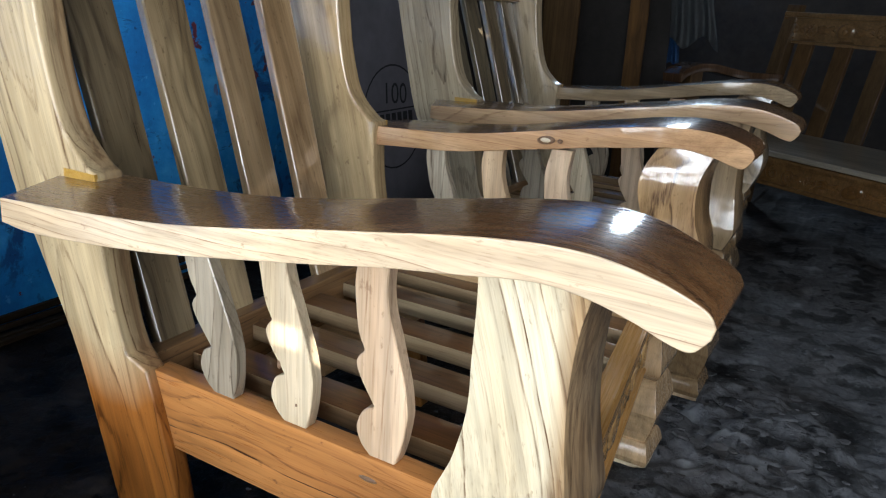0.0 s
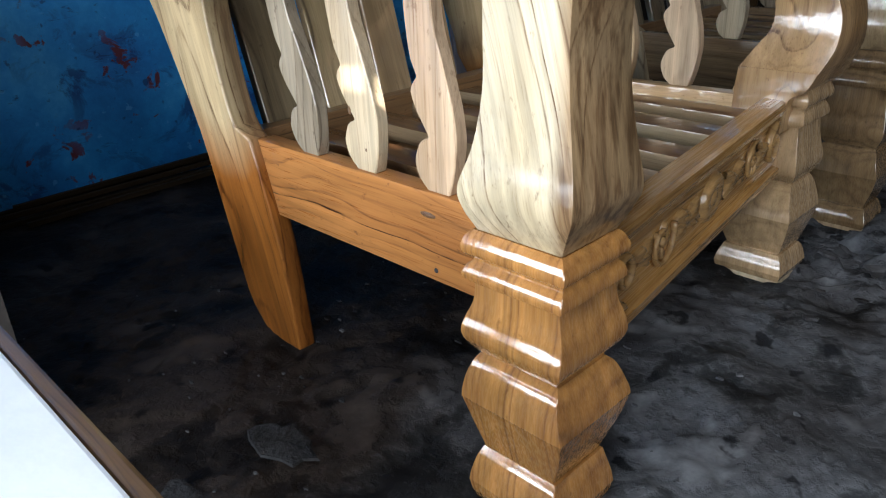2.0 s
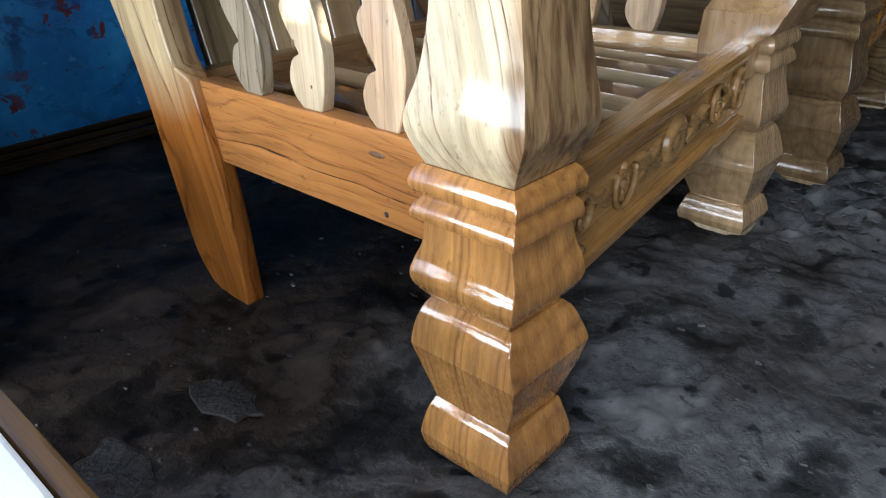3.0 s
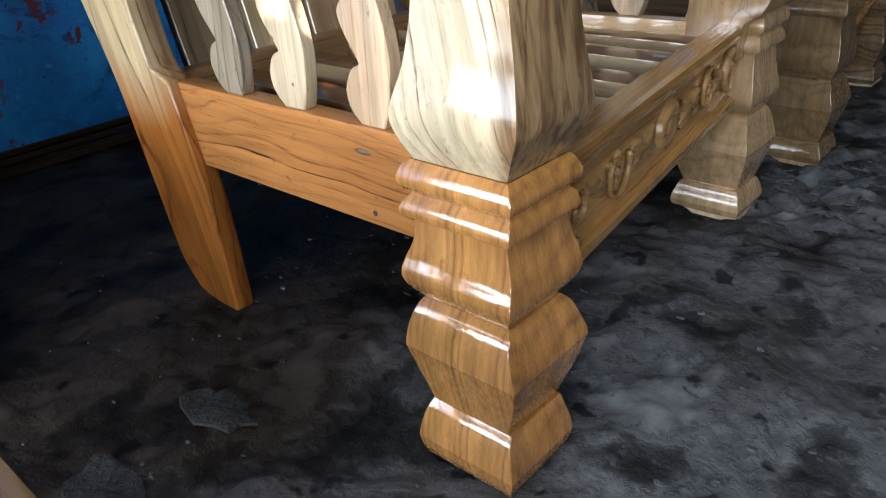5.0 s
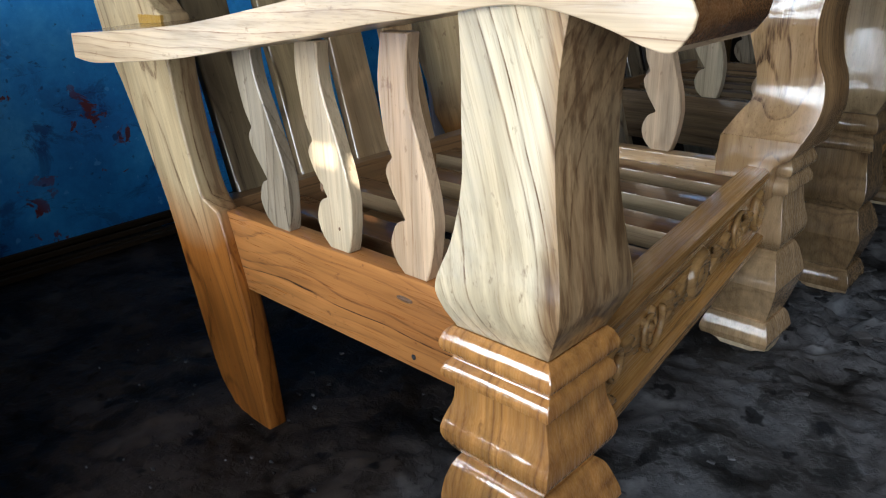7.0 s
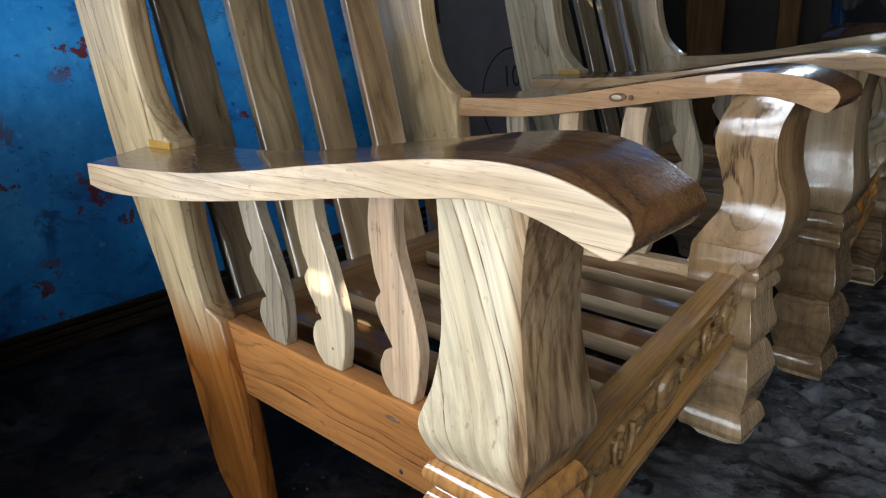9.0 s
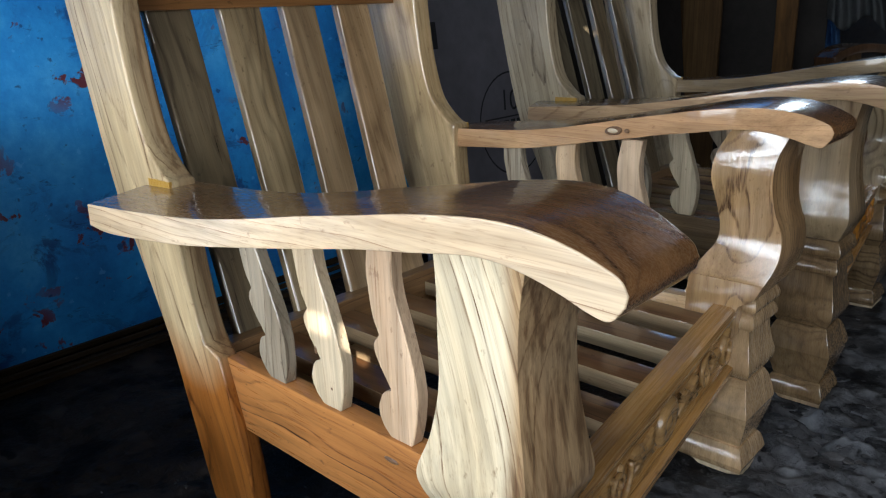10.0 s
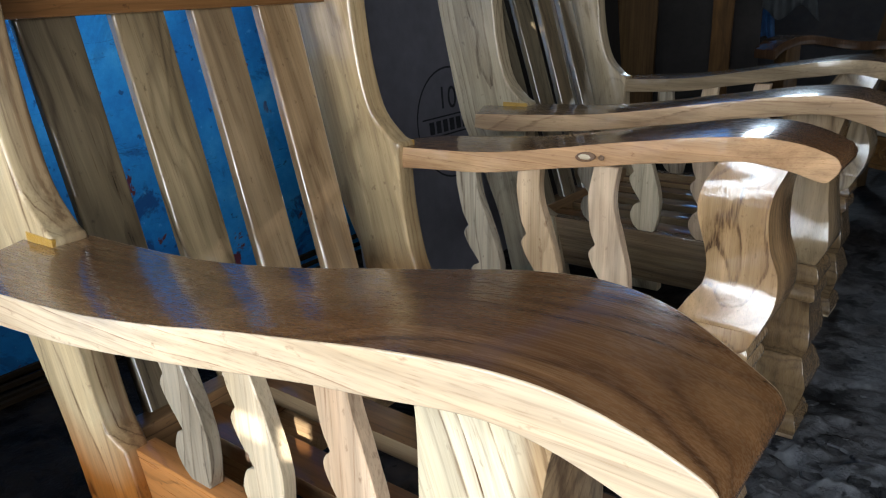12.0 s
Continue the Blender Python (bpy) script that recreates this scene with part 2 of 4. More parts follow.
W_ARMC = wood("teak_grey_arm", "x", (0.40, 0.30, 0.19), (0.27, 0.19, 0.11), (0.12, 0.07, 0.04), 0.6, (0.55, 0.42), 0.009, 0.022, shift=0.06, gloss=0.08)
W_SLATB = wood("teak_dark_slat", "z", (0.215, 0.175, 0.11), (0.13, 0.10, 0.062), (0.045, 0.03, 0.018), 0.8, (-0.58, 0.25), 0.016, 0.08, (0, 18.4, 0), 0.2, coat=1.0, rough=0.3, gloss=0.035, soft=True, ior=2.0)
W_SEAT = wood("teak_seat_slat", "x", (0.205, 0.105, 0.046), (0.12, 0.058, 0.025), (0.04, 0.02, 0.01), 0.6, (0.3, 0.2), 0.014, 0.03, shift=0.2, coat=1.0)
W_CARVE = wood("teak_carved_apron", "y", (0.50, 0.255, 0.065), (0.33, 0.16, 0.040), (0.10, 0.045, 0.015), 0.6, (-0.06, 0.2), 0.012, 0.02, coat=1.0, rough=0.26, gloss=0.13, dents=0.2)
W_FAR = wood("aged_brown_teak", "z", (0.10, 0.057, 0.024), (0.065, 0.036, 0.015), (0.04, 0.02, 0.01), 0.5, (-0.3, 0.3), shift=0.2)


def rough_surface(name, stops, scale, bumps, rough, metal=0.0, spec=0.4):
    """A matt surface with patches at two scales and relief."""
    m, N, L, bsdf = tree(name)
    co = N.new("ShaderNodeTexCoord")
    a = noise_node(N, scale, 6.0, 0.62)
    b = noise_node(N, scale * 7, 4.0, 0.6)
    L.new(co.outputs["Object"], a.inputs["Vector"])
    L.new(co.outputs["Object"], b.inputs["Vector"])
    mixf = N.new("ShaderNodeMix")
    mixf.inputs["Factor"].default_value = 0.35
    L.new(a.outputs[0], mixf.inputs["A"])
    L.new(b.outputs[0], mixf.inputs["B"])
    r = ramp(N, stops)
    L.new(mixf.outputs[0], r.inputs[0])
    L.new(r.outputs[0], bsdf.inputs["Base Color"])
    bsdf.inputs["Roughness"].default_value, bsdf.inputs["Metallic"].default_value = rough, metal
    bsdf.inputs["Specular IOR Level"].default_value = spec
    bump = N.new("ShaderNodeBump")
    bump.inputs["Strength"].default_value, bump.inputs["Distance"].default_value = bumps, 0.02
    L.new(mixf.outputs[0], bump.inputs["Height"])
    L.new(bump.outputs[0], bsdf.inputs["Normal"])
    return m




def flaked_cement(name, seed, west_shade=False):
    """Trodden cement: dusty plates, brown damp stains, dark pits, hairline edges; on request a painted shade on its
    west side.
    """
    m, N, L, bsdf = tree(name)
    co = N.new("ShaderNodeTexCoord")
    place = N.new("ShaderNodeMapping")
    place.inputs["Location"].default_value = (seed, seed * 0.7, 0)
    L.new(co.outputs["Object"], place.inputs[0])
    plates, grit = noise_node(N, 7.0, 8.0, 0.63, 0.0), noise_node(N, 60.0, 5.0, 0.65)
    stain, pits = noise_node(N, 2.4, 4.0, 0.6), noise_node(N, 22.0, 3.0, 0.5)
    for n in (plates, grit, stain, pits):
        L.new(place.outputs[0], n.inputs["Vector"])
    base = ramp(N, [(0.33, (0.013, 0.013, 0.014)), (0.43, (0.036, 0.037, 0.039)), (0.495, (0.105, 0.106, 0.112)), (0.54, (0.070, 0.071, 0.077)), (0.66, (0.19, 0.194, 0.205))])
    L.new(plates.outputs[0], base.inputs[0])

    def limits(socket, lo, hi, top=1.0):
        mr = N.new("ShaderNodeMapRange")
        mr.inputs["From Min"].default_value, mr.inputs["From Max"].default_value, mr.inputs["To Max"].default_value = lo, hi, top
        L.new(socket, mr.inputs["Value"])
        return mr.outputs[0]

    def over(below, fac, colour, blend="MIX"):
        mx = N.new("ShaderNodeMix")
        mx.data_type, mx.blend_type = "RGBA", blend
        L.new(fac, mx.inputs["Factor"])
        L.new(below, mx.inputs["A"])
        mx.inputs["B"].default_value = (*colour, 1)
        return mx.outputs["Result"]

    bsdf.inputs["Specular IOR Level"].default_value = 0.06
    c = over(base.outputs[0], limits(stain.outputs[0], 0.48, 0.62, 0.8), (0.42, 0.36, 0.32), "MULTIPLY")
    c = over(c, limits(pits.outputs[0], 0.63, 0.68, 0.9), (0.012, 0.012, 0.014))
    c = over(c, limits(grit.outputs[0], 0.60, 0.72, 0.4), (0.19, 0.195, 0.205))
    # browner towards the wall, with the shade under the chairs painted in
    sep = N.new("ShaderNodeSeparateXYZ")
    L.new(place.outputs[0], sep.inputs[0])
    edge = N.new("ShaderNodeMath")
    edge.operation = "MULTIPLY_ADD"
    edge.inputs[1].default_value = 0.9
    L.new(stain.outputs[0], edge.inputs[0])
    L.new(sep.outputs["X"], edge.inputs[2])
    c = over(c, limits(edge.outputs[0], 0.40, 0.10, 0.92 if west_shade else 0.0), (0.19, 0.12, 0.075), "MULTIPLY")
    L.new(c, bsdf.inputs["Base Color"])
    rr = N.new("ShaderNodeMapRange")
    rr.inputs["To Min"].default_value, rr.inputs["To Max"].default_value = 0.34, 0.66
    L.new(plates.outputs[0], rr.inputs["Value"])
    L.new(rr.outputs[0], bsdf.inputs["Roughness"])
    stair = ramp(N, [(0.0, (0, 0, 0)), (0.375, (0.05, 0.05, 0.05)), (0.415, (0.3, 0.3, 0.3)), (0.455, (0.36, 0.36, 0.36)), (0.495, (0.6, 0.6, 0.6)), (0.535, (0.66, 0.66, 0.66)), (0.575, (0.9, 0.9, 0.9)), (1.0, (1, 1, 1))])
    L.new(plates.outputs[0], stair.inputs[0])
    h = N.new("ShaderNodeMath")
    h.operation = "MULTIPLY_ADD"
    h.inputs[1].default_value = 0.10
    L.new(grit.outputs[0], h.inputs[0])
    L.new(stair.outputs[0], h.inputs[2])
    bump = N.new("ShaderNodeBump")
    bump.inputs["Strength"].default_value, bump.inputs["Distance"].default_value = 0.6, 0.010
    L.new(h.outputs[0], bump.inputs["Height"])
    L.new(bump.outputs[0], bsdf.inputs["Normal"])
    return m


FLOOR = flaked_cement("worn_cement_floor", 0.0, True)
DARKWALL = rough_surface("sooty_wall", [(0.3, (0.03, 0.027, 0.025)), (0.7, (0.07, 0.06, 0.055))], 3.0, 0.4, 0.9)
ROOF = rough_surface("sooty_roof", [(0.3, (0.04, 0.035, 0.03)), (0.7, (0.08, 0.07, 0.06))], 3.0, 0.3, 0.9)


def flaking_paint():
    """Blue distemper, patchy, with flakes down to red-brown and dark blue scuffs."""
    m, N, L, bsdf = tree("blue_distemper")
    co = N.new("ShaderNodeTexCoord")
    a, b = noise_node(N, 3.2, 9.0, 0.72), noise_node(N, 26.0, 4.0, 0.6)
    spots, where = noise_node(N, 11.0, 5.0, 0.62, 0.4), noise_node(N, 2.6, 2.0)
    scuff = noise_node(N, 6.0, 6.0, 0.7, 0.8)
    for n in (a, b, spots, where, scuff):
        L.new(co.outputs["Object"], n.inputs["Vector"])
    base = ramp(N, [(0.30, (0.006, 0.11, 0.38)), (0.46, (0.010, 0.205, 0.57)), (0.54, (0.016, 0.26, 0.65)), (0.70, (0.07, 0.40, 0.78))])
    L.new(a.outputs[0], base.inputs[0])

    def over(below, fac, colour):
        mx = N.new("ShaderNodeMix")
        mx.data_type = "RGBA"
        L.new(fac, mx.inputs["Factor"])
        L.new(below, mx.inputs["A"])
        mx.inputs["B"].default_value = (*colour, 1)
        return mx.outputs["Result"]

    def limits(socket, lo, hi, top=1.0):
        mr = N.new("ShaderNodeMapRange")
        mr.inputs["From Min"].default_value, mr.inputs["From Max"].default_value, mr.inputs["To Max"].default_value = lo, hi, top
        L.new(socket, mr.inputs["Value"])
        return mr.outputs[0]

    def times(p, q):
        mt = N.new("ShaderNodeMath")
        mt.operation = "MULTIPLY"
        L.new(p, mt.inputs[0])
        L.new(q, mt.inputs[1])
        return mt.outputs[0]

    dark = times(limits(scuff.outputs[0], 0.535, 0.60, 0.85), limits(where.outputs[0], 0.40, 0.54))
    red = times(limits(spots.outputs[0], 0.615, 0.64), limits(where.outputs[0], 0.40, 0.50))
    c = over(base.outputs[0], dark, (0.006, 0.05, 0.20))
    c = over(c, red, (0.13, 0.022, 0.035))
    # hairline cracks that run level, and pale drips
    long = N.new("ShaderNodeMapping")
    long.inputs["Scale"].default_value = (1.0, 0.5, 3.2)
    L.new(co.outputs["Object"], long.inputs[0])
    level = noise_node(N, 2.6, 5.0, 0.55)
    L.new(long.outputs[0], level.inputs["Vector"])
    off = N.new("ShaderNodeMath")
    off.operation = "SUBTRACT"
    off.inputs[1].default_value = 0.5
    L.new(level.outputs[0], off.inputs[0])
    near = N.new("ShaderNodeMath")
    near.operation = "ABSOLUTE"
    L.new(off.outputs[0], near.inputs[0])
    crack = times(limits(near.outputs[0], 0.0035, 0.0012, 0.6), limits(scuff.outputs[0], 0.47, 0.56))
    c = over(c, crack, (0.003, 0.03, 0.12))
    speck = noise_node(N, 34.0, 3.0, 0.5)
    L.new(co.outputs["Object"], speck.inputs["Vector"])
    c = over(c, limits(speck.outputs[0], 0.66, 0.71, 0.75), (0.004, 0.035, 0.14))
    c = over(c, limits(speck.outputs[0], 0.33, 0.29, 0.5), (0.12, 0.42, 0.80))
    L.new(c, bsdf.inputs["Base Color"])
    bsdf.inputs["Roughness"].default_value = 0.55
    hgt = N.new("ShaderNodeMath")
    hgt.operation = "SUBTRACT"
    L.new(b.outputs[0], hgt.inputs[0])
    L.new(red, hgt.inputs[1])
    bump = N.new("ShaderNodeBump")
    bump.inputs["Strength"].default_value, bump.inputs["Distance"].default_value = 0.35, 0.006
    L.new(hgt.outputs[0], bump.inputs["Height"])
    L.new(bump.outputs[0], bsdf.inputs["Normal"])
    return m


WALLBLUE = flaking_paint()


W_REARRAIL = wood("teak_brown_rail", "y", (0.25, 0.138, 0.060), (0.155, 0.083, 0.036), (0.05, 0.025, 0.012), 0.7, (-0.7, 0.6), 0.012, 0.04, gloss=0.12)
W_SEATPALE = wood("teak_pale_rail", "x", (0.60, 0.45, 0.27), (0.46, 0.32, 0.175), BROWN, 0.5, (0.5, 0.1), 0.010, 0.02)
W_SEATSIDE = wood("teak_lit_slat_edge", "x", (0.34, 0.25, 0.15), (0.25, 0.17, 0.095), BROWN, 0.5, (0.5, 0.1), 0.010, 0.02)
W_FARX = wood("aged_brown_teak_lengthwise", "x", (0.17, 0.10, 0.042), (0.115, 0.065, 0.027), (0.04, 0.02, 0.01), 0.5, (0.2, 0.2), shift=0.2)
W_DARK = wood("dark_stained_teak", "z", (0.08, 0.04, 0.02), (0.055, 0.027, 0.014), (0.03, 0.015, 0.01), 0.4, (0.2, 0.2), rough=0.22)
W_GREYSEAT = wood("grey_seat_board", "x", (0.30, 0.28, 0.24), (0.24, 0.22, 0.18), (0.12, 0.10, 0.08), 0.4, (0.2, 0.2))
W_ROUGH = wood("rough_sawn_timber", "z", (0.10, 0.06, 0.024), (0.06, 0.035, 0.015), (0.03, 0.018, 0.01), 0.6, (0.2, 0.2), shift=0.2, rough=0.7, coat=0.0)
W_DUSTY = wood("dusty_sawn_strip", "y", (0.040, 0.028, 0.017), (0.026, 0.018, 0.011), (0.012, 0.008, 0.005), 0.5, (0.2, 0.2), shift=0.2, rough=0.8, coat=0.0)
BLACKISH = rough_surface("blackish_board", [(0.3, (0.010, 0.009, 0.008)), (0.7, (0.026, 0.022, 0.02))], 4.0, 0.2, 0.8, spec=0.2)
PUTTY = rough_surface("amber_filler", [(0.3, (0.30, 0.16, 0.025)), (0.7, (0.44, 0.26, 0.06))], 40.0, 0.2, 0.35)
KNOT = rough_surface("knot_wood", [(0.3, (0.07, 0.03, 0.015)), (0.7, (0.22, 0.12, 0.06))], 90.0, 0.3, 0.35)
WHITE = rough_surface("white_laminate", [(0.3, (0.62, 0.64, 0.66)), (0.7, (0.80, 0.81, 0.82))], 4.0, 0.1, 0.45)
SHEET = rough_surface("printed_board", [(0.3, (0.12, 0.115, 0.135)), (0.7, (0.21, 0.20, 0.23))], 3.0, 0.15, 0.5)
INK = rough_surface("black_print", [(0.3, (0.008, 0.008, 0.01)), (0.7, (0.03, 0.03, 0.035))], 60.0, 0.1, 0.6)
PLAID = rough_surface("blue_plaid_cloth", [(0.35, (0.02, 0.05, 0.13)), (0.5, (0.05, 0.13, 0.28)), (0.65, (0.02, 0.04, 0.1))], 14.0, 0.3, 0.9)
GREYCLOTH = rough_surface("grey_cloth", [(0.3, (0.07, 0.075, 0.08)), (0.7, (0.12, 0.125, 0.13))], 8.0, 0.3, 0.9)
CHIP = flaked_cement("cement_chips", 3.0)
OLDCHIP = rough_surface("muddy_cement", [(0.35, (0.006, 0.005, 0.005)), (0.5, (0.018, 0.017, 0.017)), (0.65, (0.037, 0.037, 0.038))], 22.0, 0.6, 0.8, spec=0.2)


# ---- building blocks ----
def part(name, bm, material, parent=None, label="", smooth=False, at=None):
    me = bpy.data.meshes.new(name)
    bmesh.ops.recalc_face_normals(bm, faces=bm.faces)
    for f in bm.faces:
        f.smooth = smooth
    bm.to_mesh(me)
    bm.free()
    for mat in material if isinstance(material, (list, tuple)) else [material]:
        me.materials.append(mat)
    ob = new(name, me)
    ob.parent = parent
    if at is not None:
        ob.matrix_basis = at
    if label:
        ob["label"] = label
    return ob


def box(bm, x0, x1, y0, y1, z0, z1):
    v = [bm.verts.new((x, y, z)) for x in (x0, x1) for y in (y0, y1) for z in (z0, z1)]
    for q in ((0, 1, 3, 2), (4, 6, 7, 5), (0, 4, 5, 1), (2, 3, 7, 6), (0, 2, 6, 4), (1, 5, 7, 3)):
        bm.faces.new([v[i] for i in q])
    return v


def soften(bm, width=0.002, segments=2, angle=40):
    bmesh.ops.recalc_face_normals(bm, faces=bm.faces)
    bm.normal_update()
    sharp = [e for e in bm.edges if len(e.link_faces) == 2 and e.calc_face_angle(0) > radians(angle)]
    bmesh.ops.bevel(bm, geom=sharp, offset=width, segments=segments, affect="EDGES", profile=0.6, clamp_overlap=True)


def curve(points, n):
    """n points of a Catmull-Rom curve through the given ones, each any number of coordinates."""
    p = [np.array(q, float) for q in points]
    p = [2 * p[0] - p[1]] + p + [2 * p[-1] - p[-2]]
    out = []
    spans = len(p) - 3
    for i in range(n):
        s = i * spans / (n - 1)
        k = min(int(s), spans - 1)
        u = s - k
        a, b, c, d = p[k : k + 4]
        out.append(0.5 * (2 * b + (c - a) * u + (2 * a - 5 * b + 4 * c - d) * u * u + (3 * b - a - 3 * c + d) * u**3))
    return out


def prism(bm, outline, y0, y1):
    """A board with an outline of (x, z), from y0 to y1."""
    a = [bm.verts.new((x, y0, z)) for x, z in outline]
    b = [bm.verts.new((x, y1, z)) for x, z in outline]
    bm.faces.new(a)
    bm.faces.new(b[::-1])
    n = len(outline)
    for i in range(n):
        bm.faces.new((a[i], a[(i + 1) % n], b[(i + 1) % n], b[i]))


def strip(bm, low, high, y0s, y1s):
    """A bar between two curves of (x, z), low and high, with a near and a far y at each station."""
    rings = []
    for (xa, za), (xb, zb), y0, y1 in zip(low, high, y0s, y1s):
        rings.append([bm.verts.new(c) for c in ((xa, y0, za), (xb, y0, zb), (xb, y1, zb), (xa, y1, za))])
    for r, s in zip(rings, rings[1:]):
        for i in range(4):
            bm.faces.new((r[i], r[(i + 1) % 4], s[(i + 1) % 4], s[i]))
    bm.faces.new(rings[0])
    bm.faces.new(rings[-1][::-1])


def loft(bm, rings):
    """Skin over rings of corner points."""
    vs = [[bm.verts.new(c) for c in r] for r in rings]
    n = len(vs[0])
    for r, s in zip(vs, vs[1:]):
        for i in range(n):
            bm.faces.new((r[i], r[(i + 1) % n], s[(i + 1) % n], s[i]))
    bm.faces.new(vs[0][::-1])
    bm.faces.new(vs[-1])


def smooth_sharp(ob, angle=35):
    """Smooth shading with hard creases."""
    me = ob.data
    bm = bmesh.new()
    bm.from_mesh(me)
    for f in bm.faces:
        f.smooth = True
    for e in bm.edges:
        e.smooth = not (len(e.link_faces) == 2 and e.calc_face_angle(0) > radians(angle))
    bm.to_mesh(me)
    bm.free()
    return ob


def slab(bm, us, vs, holes, put):
    """A sheet of cells between the cuts us and vs, without the cells inside holes; put(u0, u1, v0, v1) lays one cell."""
    us = sorted(set(us) | {h[0] for h in holes} | {h[1] for h in holes})
    vs = sorted(set(vs) | {h[2] for h in holes} | {h[3] for h in holes})
    for u0, u1 in zip(us, us[1:]):
        for v0, v1 in zip(vs, vs[1:]):
            if not any(h[0] <= u0 and u1 <= h[1] and h[2] <= v0 and v1 <= h[3] for h in holes):
                put(u0, u1, v0, v1)


# ---- the workshop ----
WX, EX, SY, NY, TOP = -1.68, 3.5, -1.9, 5.2, 2.4
RUBBLE = Vector((0.0, 0.88, 0))


def ground(x, y):
    """The lie of the floor, which falls away to the wall and to the far end."""
    y = max(-0.5, min(1.2, y))
    return 0.045 + 0.036 * max(-1.7, min(0.1, x)) - 0.015 * y - 0.045 * max(0.0, y - 0.65)


def floor_height(x, y):
    """Flaked cement: plates that end in small steps, pits, and a broken patch."""
    p = Vector((x, y, 0.0))
    n = noise.fractal(p * 5.0, 1.0, 2.1, 4)
    k = math.floor(n * 3.0)
    u = max(0.0, min(1.0, (n * 3.0 - k - 0.38) / 0.24))
    step = 0.0058 * (k + u * u * (3 - 2 * u)) + 0.0016 * n
    pit = -0.007 * max(0.0, noise.noise(p * 17 + Vector((5, 3, 1))) - 0.42) * 3
    d = ((x - RUBBLE.x) / 0.30) ** 2 + ((y - RUBBLE.y) / 0.26) ** 2
    broken = math.exp(-d * 1.0) * 0.034 * noise.fractal(Vector((x * 13, y * 26, 2.0)), 0.7, 2.2, 4)
    return ground(x, y) + step + pit + broken


def cuts(a, b, c, d, fine, coarse):
    """Cuts from a to d, fine between b and c and coarse elsewhere."""
    return np.concatenate([np.linspace(a, b, coarse), np.linspace(b, c, fine)[1:], np.linspace(c, d, coarse)[1:]])


xs, ys = cuts(WX - 0.2, -1.1, 0.75, EX + 0.2, 230, 26), cuts(-5.2, -0.5, 1.7, NY + 0.2, 280, 40)
verts = [(x, y, floor_height(x, y)) for x in xs for y in ys]
m = len(ys)
faces = [(i * m + j, (i + 1) * m + j, (i + 1) * m + j + 1, i * m + j + 1) for i in range(len(xs) - 1) for j in range(m - 1)]
me = bpy.data.meshes.new("floor")
me.from_pydata(verts, [], faces)
me.polygons.foreach_set("use_smooth", [True] * len(faces))
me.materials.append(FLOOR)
tagged(new("floor", me), "dark worn cement workshop floor, flaked, chipped and uneven", "floor", kind="structure")

def beam_at(x, y, z, axis, value, wide, high):
    """The hole, on the plane axis = value, through which the beam passes that falls on a place: two ranges."""
    k = "xyz".index(axis)
    p = Vector((x, y, z))
    p = p - BEAM * ((p[k] - value) / BEAM[k])
    u, v = (p.x, p.z) if axis == "y" else (p.x, p.y)
    return (u - wide / 2, u + wide / 2, v - high / 2, v + high / 2)


bm = bmesh.new()
box(bm, WX - 0.2, WX, SY - 0.2, NY + 0.2, -0.1, TOP)
tagged(part("wall_west", bm, WALLBLUE), "bright blue painted plaster wall with flaking red-brown spots", "wall", kind="structure")
bm = bmesh.new()
slab(bm, (WX - 0.2, EX), (-0.1, TOP), [(-1.55, 0.02, 0.42, 1.10), (0.12, 1.30, 0.45, 1.92), beam_at(-0.361, 0.004, 0.468, "y", SY, 0.054, 0.036), beam_at(-0.560, 0.226, 0.268, "y", SY, 0.050, 0.044)], lambda a, b, c, d: box(bm, a, b, SY - 0.01, SY, c, d))
tagged(part("wall_south", bm, DARKWALL), "dark sheet wall of the workshop with an open window and doorway", "wall", kind="structure")
bm = bmesh.new()
slab(bm, (WX, EX), (-0.1, TOP), [(-1.42, -1.08, 1.7, 2.2)], lambda a, b, c, d: box(bm, a, b, NY, NY + 0.2, c, d))
tagged(part("wall_north", bm, DARKWALL), "dark workshop end wall with a small window opening", "wall", kind="structure")
# unseen sheet outside the east opening, added to block the sun
bm = bmesh.new()
box(bm, EX + 0.08, EX + 0.09, -0.13, 1.33, 0.55, 1.75)
tagged(part("window_1", bm, WHITE), "added white sheet that shuts the east opening against sun", "window", kind="structure")
# unseen blocker, added to keep window light off the floor and wall base
bm = bmesh.new()
box(bm, WX, -0.88, -0.37, -0.33, -0.1, 0.66)
box(bm, -0.88, -0.60, -0.42, -0.372, -0.1, 0.33)
tagged(part("wall_low", bm, DARKWALL), "added unseen low wall that shades floor and wall base", "wall", kind="structure")
bm = bmesh.new()
slab(bm, (SY - 0.2, NY + 0.2), (-0.1, TOP), [(-0.05, 1.25, 0.6, 1.7)], lambda a, b, c, d: box(bm, EX, EX + 0.07, a, b, c, d))
tagged(part("wall_east", bm, DARKWALL), "dark sooty workshop wall with an added opening", "wall", kind="structure")


# the pinhole of the sun spot, and the opening added for the roof fill
HOLES = [beam_at(-0.895, 1.392, 0.712, "z", TOP, 0.034, 0.05), (0.36, 1.16, -1.55, -0.75)]
bm = bmesh.new()
slab(bm, (WX - 0.2, EX + 0.2), (SY - 0.01, NY + 0.2), HOLES, lambda a, b, c, d: box(bm, a, b, c, d, TOP, TOP + 0.003))
tagged(part("ceiling", bm, ROOF), "dark sooty sheet roof with a pinhole and an added opening", "ceiling", kind="structure")


# unseen sheet, added so that no direct sun enters by that opening
bm = bmesh.new()
box(bm, 0.30, 1.22, -1.61, -0.69, TOP + 0.006, TOP + 0.009)
